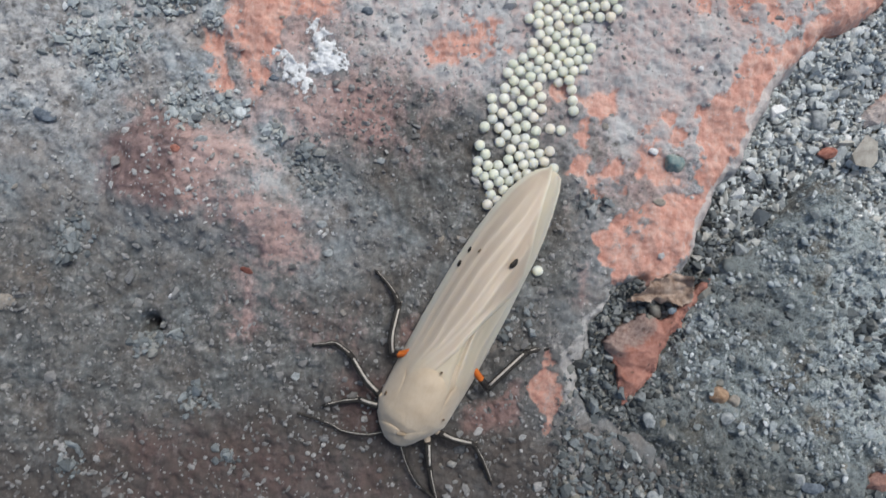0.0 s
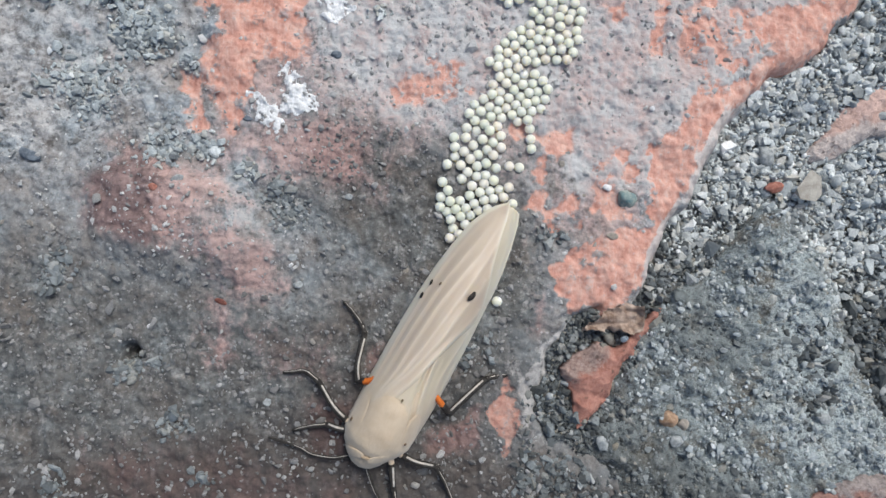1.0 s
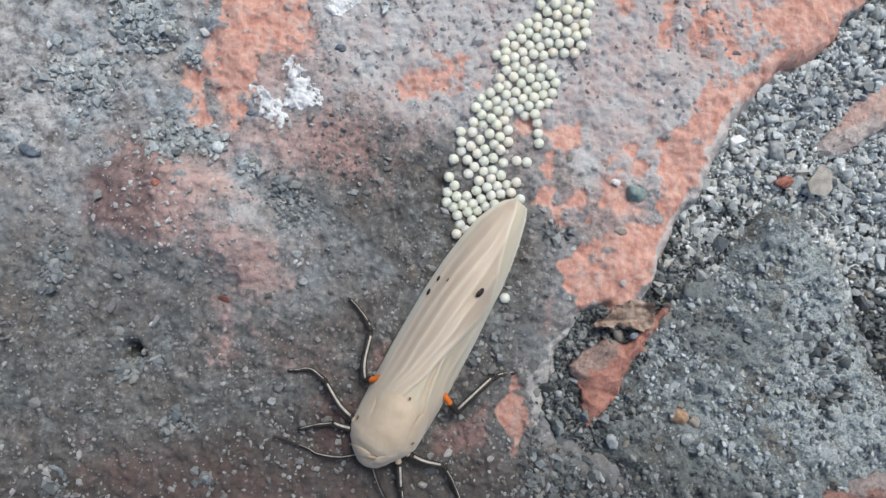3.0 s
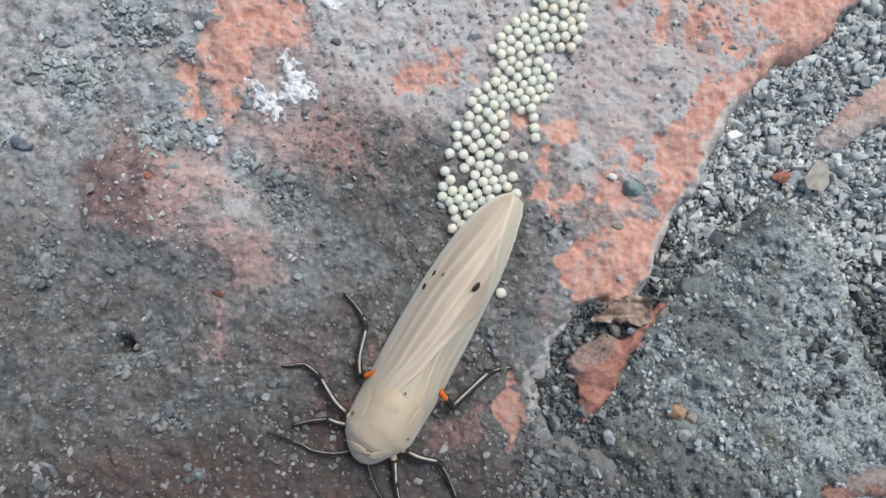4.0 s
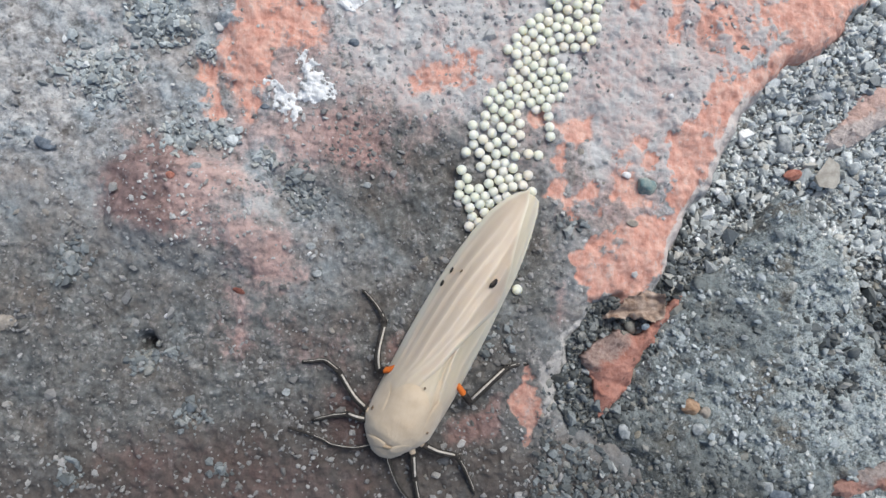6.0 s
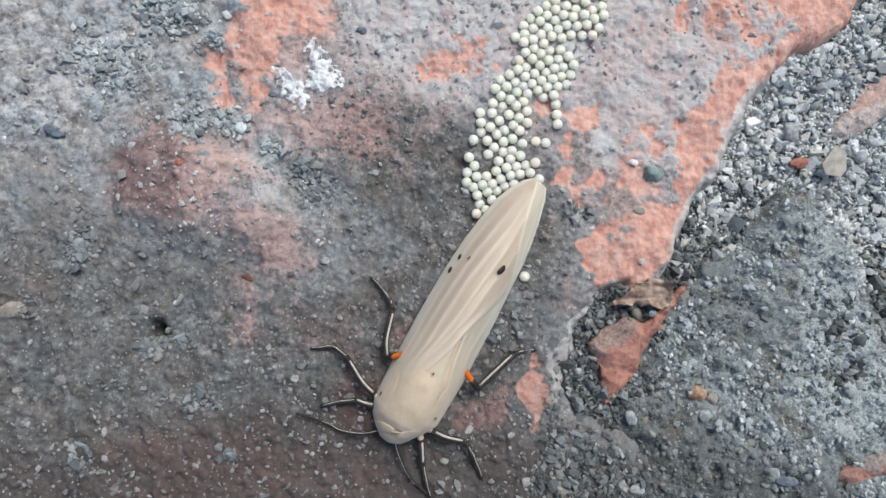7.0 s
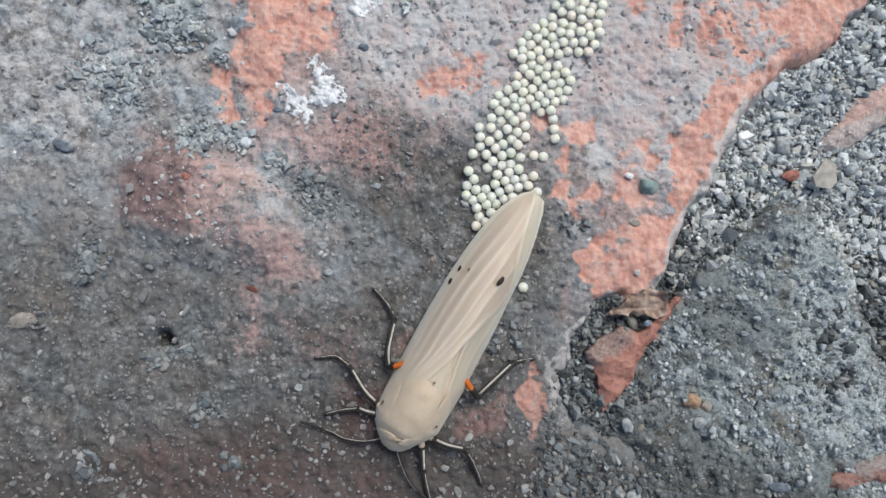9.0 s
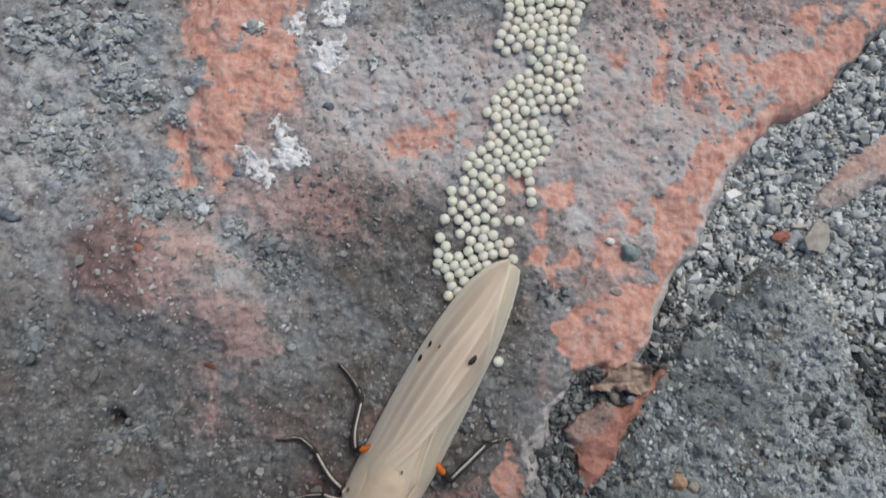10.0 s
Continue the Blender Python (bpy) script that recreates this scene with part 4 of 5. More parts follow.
STONES.append(("pebble", 25, 0.36, PALESTONE, "pale grain on the brick", (1.0, 0.9, 0.6), 0))
STONES.append(("pebble", 26, 0.36, PALESTONE, "pale grain on the brick", (1.1, 0.8, 0.6), 0))
STONES.append(("pebble", 27, 0.5, PALESTONE, "pale grain on the concrete", (1.1, 0.9, 0.7), 0))
STONES.append(("pebble", 28, 0.55, PALESTONE, "grey grain on the concrete", (0.9, 1.1, 0.7), 0))
STONES.append(("pebble", 29, 0.6, SLATE, "dark grey pebble in the gravel", (0.9, 1.1, 0.8), 0))
STONES.append(("pebble", 30, 0.34, SLATE, "small dark grain beside the white mark", (1.2, 0.8, 0.6), 0))
STONES.append(("pebble", 31, 0.3, PALESTONE, "pale sliver on the brick", (1.5, 0.5, 0.4), 10))
STONES.append(("pebble", 32, 0.45, QUARTZ, "bright white flake in the grit", (0.6, 1.2, 0.5), 20))
STONES.append(("pebble", 33, 0.20, QUARTZ, "tiny white quartz grain in the grit", (1.0, 1.0, 0.8), 0))
STONES.append(("pebble", 34, 0.22, QUARTZ, "tiny white quartz grain on the brick", (1.0, 1.0, 0.8), 0))
STONES.append(("pebble", 35, 0.85, SANDY, "flat tan stone sunk in the crust", (1.2, 0.8, 0.35), 10))
for i, (nm, at, r, m, lab, st, tn) in enumerate(STONES):
    pebble(nm, *PEBBLES[at], r, m, lab, st, tn, 50 + i, 0.1 if at == 5 else 0.3, "pebbles", 1.15 if at == 6 else float(bed_height(*PEBBLES[at])) + 0.55 if at in (4, 5, 13, 14) else None, at in (5, 9, 21, 22, 31, 32))
rng = np.random.RandomState(12)
count = 0
while count < 190:
    bx, by = rng.uniform(14, 44), rng.uniform(-2, 31)
    if channel(np.array([bx]), np.array([by]))[0]:
        pebble("pebble", bx, by, rng.uniform(0.30, 0.56), PEBBLE, "grey pebble in the gravel joint", (rng.uniform(0.8, 1.2), rng.uniform(0.8, 1.2), rng.uniform(0.6, 0.9)),
               rng.uniform(0, 180), 200 + count % 12, 0.1, "pebbles in the joint", float(bed_height(np.array([bx]), np.array([by]))[0]) + 0.35, True)
        count += 1


# ---- chips of brick, the dry scrap, the white marks ----
def chip(name, poly, top, thick, material, label, category, slope=(0, 0), rough=0.35, round_=0.7, dusty=None):
    xs, ys = [p[0] for p in poly], [p[1] for p in poly]
    cx, cy = sum(xs) / len(xs), sum(ys) / len(ys)

    def high(x, y):
        e = inside(poly, x, y) + 0.25 * fbm(x, y, 1.2, 3, 83)
        return top + slope[0] * (x - cx) + slope[1] * (y - cy) + rough * (0.35 - np.abs(fbm(x, y, 0.45, 3, 87)) * 1.6) + 0.04 * fbm(x, y, 2.3, 3, 89) - 0.7 * np.clip((round_ - e) / round_, 0, 1.5) ** 2

    ob = sheet(name, np.arange(min(xs) - 0.5, max(xs) + 0.5, 0.09), np.arange(min(ys) - 0.5, max(ys) + 0.5, 0.09), high, material,
               keep=lambda x, y, z: inside(poly, x, y) + 0.25 * fbm(x, y, 1.2, 3, 83) > 0, thick=thick,
               attrs={"dusty": lambda x, y: ease(inside(dusty, x, y) + 0.8 * fbm(x, y, 0.6, 3, 88), -0.9, 0.9) if dusty else 0 * x})
    return tagged(ob, label, category)


chip("brick_chip", [(21.9, -1.6), (21.3, -2.6), (20.3, -3.9), (19.5, -5.0), (18.9, -6.0), (18.1, -6.6), (17.1, -8.6), (16.1, -10.2), (14.8, -11.5), (14.0, -12.0), (13.6, -10.5), (13.8, -9.1), (13.0, -8.0), (12.7, -7.0), (14.1, -5.8), (15.8, -4.8), (17.5, -5.3), (18.7, -4.4), (19.5, -3.4), (20.8, -2.2)],
     1.2, 1.6, CHIP, "broken orange brick chip beside the brick's edge", "brick chip", (-0.02, 0.0), 0.6, 1.1,
     [(11.9, -5.8), (14.6, -4.4), (17.4, -4.9), (16.2, -6.6), (15.0, -7.6), (13.8, -8.4), (12.5, -8.0)])
chip("brick_chip", [(46.1, 19.9), (41.6, 17.8), (39.4, 16.2), (38.2, 14.8), (37.1, 13.2), (35.4, 11.8), (36.0, 10.9), (38.6, 11.5), (40.2, 12.7), (41.8, 13.4), (45.6, 13.7)],
     -0.8, 2.2, PINK, "dusty pink brick chip lying in the gravel", "brick chip", (0.03, 0.0), 0.6, 1.2,
     [(35.4, 12.7), (38.1, 13.2), (40.3, 14.5), (45.8, 16.7), (45.4, 10.8), (35.3, 10.3)])
chip("brick_chip", [(41.5, -15.6), (37.5, -16.2), (35.3, -16.7), (33.3, -17.8), (32.8, -18.8), (34.4, -19.0), (37.4, -18.3), (41.2, -18.9)],
     0.85, 2.2, DULL, "dusty red brick chip on the concrete", "brick chip", (0, 0), 0.5, 0.9,
     [(31.0, -15.0), (36.0, -17.6), (42.0, -17.9), (42.0, -14.0)])
STRAW = plain_stone("dry_scrap", (0.17, 0.105, 0.072), (0.50, 0.40, 0.33), 0.8, 1.3)


def dry_scrap(poly):
    """A thin crumpled scrap, folded lengthwise, its edges curled up."""
    xs, ys = [p[0] for p in poly], [p[1] for p in poly]

    def edge(x, y):
        return inside(poly, x, y) + 0.35 * fbm(x, y, 1.6, 3, 83)

    def high(x, y):
        fold = np.abs(fbm(x * 0.8 + y * 0.6, y - x * 0.3, 0.75, 2, 87)) * 2.0
        curl = 0.45 * np.clip((0.55 - edge(x, y)) / 0.55, 0, 1.2) ** 2
        arch = 0.22 * np.exp(-((x - 17.4) / 1.4) ** 2)
        return 0.75 + 0.10 * (y + 2.8) + 0.6 * fold + curl * np.sign(value_noise(x * 0.7, y * 0.7, 90) + 0.15) + arch + 0.10 * fbm(x, y, 2.2, 3, 89)

    ob = sheet("dry_scrap", np.arange(min(xs) - 0.5, max(xs) + 0.5, 0.07), np.arange(min(ys) - 0.5, max(ys) + 0.5, 0.07), high, STRAW,
               keep=lambda x, y, z: edge(x, y) > 0, thick=0.10)
    return tagged(ob, "crumpled brown dry plant scrap under the brick's edge", "plant scrap")


dry_scrap([(14.5, -3.9), (15.6, -2.8), (16.6, -2.0), (18.3, -1.5), (19.6, -1.8), (20.1, -2.7), (19.7, -3.8), (18.9, -4.2), (17.7, -3.9), (16.7, -3.9), (15.6, -3.9)])


def white_mark(poly, label):
    xs, ys = [p[0] for p in poly], [p[1] for p in poly]
    ob = sheet("white_mark", np.arange(min(xs) - 1, max(xs) + 1, 0.07), np.arange(min(ys) - 1, max(ys) + 1, 0.07),
               lambda x, y: rough_brick(x, y) + 0.05 + 0.10 * ease(inside(poly, x, y), 0, 0.8) + 0.08 * fbm(x, y, 2.5, 3, 95), LIME,
               keep=lambda x, y, z: inside(poly, x, y) + 0.4 * fbm(x, y, 1.0, 2, 96) + 0.95 * fbm(x, y, 2.4, 3, 97) > -0.02, thick=0.2)
    return tagged(ob, label, "lime mark", "white marks")


white_mark([(-11.3, 19.1), (-10.4, 19.2), (-10.2, 18.1), (-8.7, 17.2), (-7.9, 15.9), (-8.1, 14.9), (-9.2, 14.5), (-10.8, 15.0), (-12.1, 14.2), (-13.1, 14.7), (-13.6, 16.3), (-12.7, 16.7), (-11.6, 15.7), (-10.6, 16.2), (-10.9, 17.8)], "flaky white lime mark on the brick")
white_mark([(-11.0, 14.4), (-10.7, 14.3), (-11.0, 13.1), (-11.3, 13.1)], "thin tail of the white lime mark")
white_mark([(-9.8, 27.3), (-8.8, 28.5), (-8.4, 27.2), (-7.9, 26.9), (-7.3, 25.3), (-5.8, 25.9), (-4.9, 26.3), (-4.9, 25.5), (-5.4, 25.2), (-4.6, 24.2), (-5.8, 23.5), (-6.0, 22.4), (-7.2, 22.8), (-7.8, 23.7), (-7.1, 24.4), (-8.1, 25.1), (-8.3, 26.3), (-9.3, 25.8)], "flaky white lime mark on the brick")
white_mark([(-7.1, 28.3), (-6.2, 29.9), (-4.4, 30.0), (-4.7, 28.4), (-5.1, 27.7), (-5.2, 26.9), (-6.1, 26.8), (-6.6, 27.4), (-5.4, 28.3)], "flaky white lime mark on the brick")

# ---- the eggs ----
EGG = Nodes("egg_shell", 0.42, 0.35)
EGG.bsdf.inputs["Subsurface Weight"].default_value = 1.0
EGG.bsdf.inputs["Subsurface Radius"].default_value = (0.0012, 0.0011, 0.0008)
EGG.bsdf.inputs["Subsurface Scale"].default_value = 1.0
egg_colour = EGG.ramp(EGG.own(), (0.0, (0.65, 0.675, 0.535)), (0.4, (0.705, 0.705, 0.575)), (0.8, (0.735, 0.71, 0.585)), (0.92, (0.745, 0.68, 0.56)), (1.0, (0.755, 0.645, 0.53)))
EGG.finish(egg_colour, EGG.noise(7.0, 3), 0.02, 0.4)
egg_bm = bmesh.new()
bmesh.ops.create_uvsphere(egg_bm, u_segments=20, v_segments=12, radius=0.44 * MM)
for v in egg_bm.verts:
    v.co.z *= 0.68
for f in egg_bm.faces:
    f.smooth = True
egg_mesh = bpy.data.meshes.new("egg")
egg_bm.to_mesh(egg_mesh)
egg_bm.free()
egg_mesh.materials.append(EGG.mat)


def lay(spots, label):
    for x, y in spots:
        ob = new("egg", egg_mesh)
        ob.matrix_basis = pose(x * MM, y * MM, (float(rough_brick(np.array([x]), np.array([y]))[0]) + 0.22) * MM)
        tagged(ob, label, "egg", "clutch of eggs")


lay([(15.84, 29.36), (11.64, 29.27), (9.11, 29.27), (13.49, 29.02), (10.86, 29.02), (12.56, 28.97), (9.92, 28.81), (14.35, 28.80), (15.29, 28.72), (9.07, 28.46), (11.81, 28.43), (13.11, 28.23), (10.93, 28.18), (14.00, 28.13), (10.04, 28.10), (14.94, 28.05), (12.40, 27.84), (8.92, 27.63), (11.61, 27.59), (10.78, 27.42), (13.64, 27.42), (9.79, 27.31), (12.86, 27.21), (14.67, 27.21), (12.09, 27.00), (8.74, 26.84), (11.23, 26.79), (10.32, 26.67), (13.57, 26.54), (9.49, 26.39), (12.72, 26.39), (14.36, 26.30), (11.84, 26.14), (8.35, 26.09), (10.85, 26.00), (10.02, 25.75), (13.76, 25.70), (9.08, 25.67), (12.65, 25.50), (11.59, 25.30)], "cream egg in the upper band of the clutch")
lay([(8.12, 25.26), (10.68, 25.14), (9.64, 24.97), (13.42, 24.92), (8.75, 24.72), (12.56, 24.65), (14.50, 24.61), (11.50, 24.55), (13.46, 24.08), (15.12, 23.88), (10.88, 23.84), (12.16, 23.82), (14.27, 23.79), (13.12, 23.31), (11.44, 23.22), (13.95, 23.14), (14.90, 23.06), (12.27, 22.88), (10.60, 22.75), (13.18, 22.50), (9.80, 22.25), (14.62, 22.16), (11.50, 22.15), (12.33, 21.88), (10.59, 21.87), (13.79, 21.82), (9.01, 21.66), (9.83, 21.35), (11.23, 21.33), (14.73, 21.29), (13.04, 21.28), (12.06, 21.11), (8.37, 21.09), (13.88, 20.96), (10.52, 20.89), (9.19, 20.80), (13.24, 20.44), (11.51, 20.44), (7.75, 20.37), (12.40, 20.34)], "cream egg in the thick middle of the clutch")
lay([(14.28, 20.19), (9.87, 20.17), (8.58, 20.17), (10.77, 20.09), (11.90, 19.65), (7.81, 19.61), (12.86, 19.59), (9.24, 19.58), (13.76, 19.57), (10.19, 19.44), (11.06, 19.36), (6.99, 19.31), (8.54, 19.10), (9.46, 18.81), (7.69, 18.79), (8.62, 18.37), (10.94, 18.30), (9.98, 18.28), (9.21, 17.96), (7.84, 17.94), (11.63, 17.68), (10.77, 17.49), (8.42, 17.40), (9.87, 17.35), (7.28, 17.31), (12.04, 16.93), (9.12, 16.89), (11.16, 16.76), (7.90, 16.72), (10.40, 16.64), (7.17, 16.44), (9.67, 16.32), (8.64, 16.18), (11.79, 16.10), (6.48, 16.05), (10.98, 15.97), (7.80, 15.88), (10.18, 15.65), (9.27, 15.58), (5.67, 15.58)], "cream egg in the narrow middle of the clutch")
lay([(6.96, 15.38), (8.43, 15.33), (11.42, 15.21), (7.63, 15.09), (10.61, 15.01), (9.73, 14.96), (6.19, 14.96), (5.18, 14.75), (8.94, 14.71), (7.08, 14.54), (8.00, 14.45), (10.23, 14.20), (5.68, 14.17), (9.39, 14.15), (6.51, 13.83), (7.65, 13.70), (4.98, 13.53), (10.44, 13.48), (5.81, 13.32), (6.96, 13.25), (7.93, 12.83), (3.88, 12.70), (4.90, 12.67), (10.48, 12.53), (6.34, 12.50), (7.23, 12.25), (5.55, 12.04), (3.95, 11.84), (7.94, 11.83), (10.54, 11.70), (6.74, 11.63), (4.75, 11.47), (5.94, 11.21), (7.26, 11.13), (3.95, 11.08), (5.30, 10.83), (6.64, 10.46), (3.29, 10.35), (4.46, 10.28)], "cream egg in the lower part of the clutch")
lay([(5.86, 10.21), (8.61, 10.17), (9.49, 10.09), (7.50, 10.04), (5.04, 9.69), (6.59, 9.42), (5.84, 9.34), (4.54, 9.11), (7.28, 8.96), (2.88, 8.80), (6.45, 8.70), (5.41, 8.50), (8.57, 8.36), (7.79, 8.20), (3.34, 8.08), (6.94, 8.07), (6.09, 7.94), (5.21, 7.67), (2.74, 7.53), (8.11, 7.49), (7.23, 7.38), (6.45, 7.28), (4.38, 7.23), (3.52, 7.18), (5.59, 6.98), (8.86, 6.92), (2.67, 6.70), (4.88, 6.58), (6.72, 6.52), (4.01, 6.48), (5.95, 6.36), (3.25, 6.28), (5.27, 5.98), (4.43, 5.90), (3.57, 5.60), (4.83, 5.19), (3.78, 4.85), (4.31, 4.33), (3.50, 4.01)], "cream egg in the loose end of the clutch")
lay([(7.44, -1.37)], "single pale egg apart from the clutch, at the moth's wing")


# ---- the moth: its own space has y from head to wing tips, x to its side, in millimetres ----
MOTH_AT = pose(-2.80 * MM, -14.61 * MM, 0.35 * MM, 0, 0, 61.82 - 90)
moth = new("moth")
moth.matrix_basis = MOTH_AT
tagged(moth, "cream white moth resting on the brick below its eggs", "moth")


def part(name, bm, material, parent, label=""):
    me = bpy.data.meshes.new(name)
    bmesh.ops.recalc_face_normals(bm, faces=bm.faces)
    bm.to_mesh(me)
    bm.free()
    for p in me.polygons:
        p.use_smooth = True
    me.materials.append(material)
    ob = new(name, me)
    ob.parent = parent
    return tagged(ob, label) if label else ob


def wing_material():
    k = Nodes("cream_wing", 0.5, 0.35)
    streak = k.noise(0.7, 4, 0.5, 0.2, (0.07, 0))
    fine = k.noise(5.0, 4, 0.6, 0.0, (0.12, 0))
    c = k.ramp(streak, (0.3, (0.505, 0.395, 0.305)), (0.5, (0.53, 0.42, 0.325)), (0.7, (0.56, 0.455, 0.355)))
    c = k.mix(k.math("MULTIPLY", k.attr("glow"), 0.5), c, (0.57, 0.51, 0.37))
    c = k.mix(k.math("MULTIPLY", k.attr("vein"), 0.55), c, (0.66, 0.565, 0.455))
    c = k.mix(k.math("MULTIPLY", k.attr("margin"), 0.85), c, (0.69, 0.64, 0.52))
    c = k.mix(k.attr("root"), c, k.ramp(k.noise(1.0, 5, 0.6), (0.3, (0.52, 0.42, 0.31)), (0.65, (0.58, 0.485, 0.37))))
    k.bsdf.inputs["Sheen Weight"].default_value = 0.15
    k.bsdf.inputs["Subsurface Weight"].default_value = 0.2
    k.bsdf.inputs["Subsurface Radius"].default_value = (0.0006, 0.0004, 0.0002)
    k.bsdf.inputs["Subsurface Scale"].default_value = 1.0
    return k.finish(c, fine, 0.04, 0.4)


def fur_material():
    k = Nodes("cream_fur", 0.75, 0.2)
    n = k.noise(1.0, 5, 0.6)
    k.bsdf.inputs["Sheen Weight"].default_value = 0.3
    c = k.ramp(n, (0.3, (0.51, 0.40, 0.285)), (0.65, (0.57, 0.465, 0.345)))
    return k.finish(c, k.noise(6.0, 4, 0.6, 0.3, (0.25, 0)), 0.07, 0.5)


WING, FUR = wing_material(), fur_material()
BLACK = plain_stone("black_scales", (0.012, 0.010, 0.009), (0.035, 0.028, 0.024), 0.6)
FAINT = plain_stone("brown_scales", (0.11, 0.07, 0.04), (0.24, 0.16, 0.10), 0.6)
TUFT = plain_stone("light_brown_fur", (0.42, 0.31, 0.20), (0.52, 0.40, 0.28), 0.8)
ORANGE = plain_stone("orange_scales", (0.45, 0.085, 0.010), (0.62, 0.17, 0.022), 0.6)
WHITE = plain_stone("white_scales", (0.36, 0.325, 0.285), (0.60, 0.56, 0.51), 0.85, 4.0)
GREYLEG = plain_stone("dark_leg", (0.014, 0.012, 0.011), (0.05, 0.045, 0.04), 0.8)

LEFT = [(-0.6, -1.3), (-0.45, -1.9), (0.0, -2.5), (0.9, -3.25), (2.0, -3.72), (5.0, -3.75), (9.0, -3.7), (11.5, -3.62), (14.2, -3.47), (16.8, -3.21), (19.1, -2.83), (21.3, -2.33), (22.7, -1.7), (23.6, -1.1), (24.3, -0.30)]
RIGHT = [(-0.6, -0.7), (-0.3, 0.0), (0.26, 0.55), (1.3, 1.3), (2.3, 1.95), (3.3, 2.05), (6.3, 2.26), (12.0, 2.3), (15.0, 2.22), (17.2, 2.2), (19.2, 1.98), (21.1, 1.70), (23.0, 1.30), (24.0, 0.92), (24.3, 0.7)]
CREST = [(-0.6, 1.2), (-0.4, 1.9), (0.0, 2.5), (0.6, 3.1), (1.5, 3.75), (3.0, 4.3), (5.0, 4.6), (8.0, 4.55), (13.0, 4.3), (17.0, 3.7), (20.0, 2.95), (22.5, 2.2), (24.3, 1.7)]
HEM = [(0.0, 0.9), (5.0, 0.7), (14.0, 0.65), (20.0, 0.7), (24.0, 0.9)]


def along(table, s):
    return float(np.interp(s, [p[0] for p in table], [p[1] for p in table]))


def roof(s, x):
    """Height of the folded wings at s along and x across."""
    l, r = along(LEFT, s), along(RIGHT, s)
    mid = l + (r - l) * 0.56
    u = (x - mid) / (r - mid) if x > mid else (mid - x) / (mid - l)
    u = min(abs(u), 1.0)
    crest, hem = along(CREST, s), along(HEM, s)
    tent = float(ease(s, 5.5, 10.0))
    return hem + (crest - hem) * (1 - u ** (2.3 - 0.35 * tent)) ** (0.72 + 0.26 * tent)


SEAM = [(2.0, -2.6), (3.0, -2.2), (5.0, -1.4), (6.7, -0.73), (8.0, -0.22), (9.4, 0.14), (10.7, 0.55), (12.4, 1.15), (14.3, 1.95), (15.6, 1.85), (16.6, 1.60), (17.6, 1.38), (18.7, 1.04), (20.0, 0.74), (21.2, 0.50), (22.7, 0.26), (23.6, 0.02), (24.3, -0.2)]
# veins of the upper wing and of the one under it: places along and across
UPPER_VEINS = [
    [(2.0, -3.3), (6.0, -3.25), (10.0, -3.2), (14.0, -3.0), (17.0, -2.65), (20.0, -2.0), (23.0, -0.9)],
    [(3.9, -3.2), (7.0, -2.85), (10.0, -2.65), (12.9, -2.4), (16.2, -1.95), (18.3, -1.5), (22.0, -0.7)],
    [(5.0, -2.6), (8.0, -2.05), (10.5, -1.85), (14.0, -1.5), (16.8, -0.95), (19.1, -0.4), (22.0, -0.05)],
    [(5.2, -2.4), (8.0, -1.55), (10.8, -0.93), (14.0, -0.4), (17.0, 0.15), (19.5, 0.4)],
    [(5.7, -2.1), (8.5, -0.96), (11.7, 0.0), (14.5, 0.48), (16.6, 1.0)],
    [(5.0, -1.6), (6.7, -0.95), (8.0, -0.42), (9.4, -0.05), (10.7, 0.35), (12.4, 0.92), (14.3, 1.6)]]
LOWER_VEINS = [
    [(4.0, 1.5), (5.2, 1.2), (6.6, 0.85), (7.9, 0.60), (9.3, 0.40)],
    [(3.6, 1.8), (6.0, 1.7), (9.0, 1.45), (12.0, 1.75)],
    [(4.0, 2.05), (8.0, 2.1), (12.0, 2.15), (17.0, 2.0), (21.0, 1.4), (23.8, 0.7)]]


def seam(s):
    """Where the free edge of the upper wing lies across."""
    return along(SEAM, s)


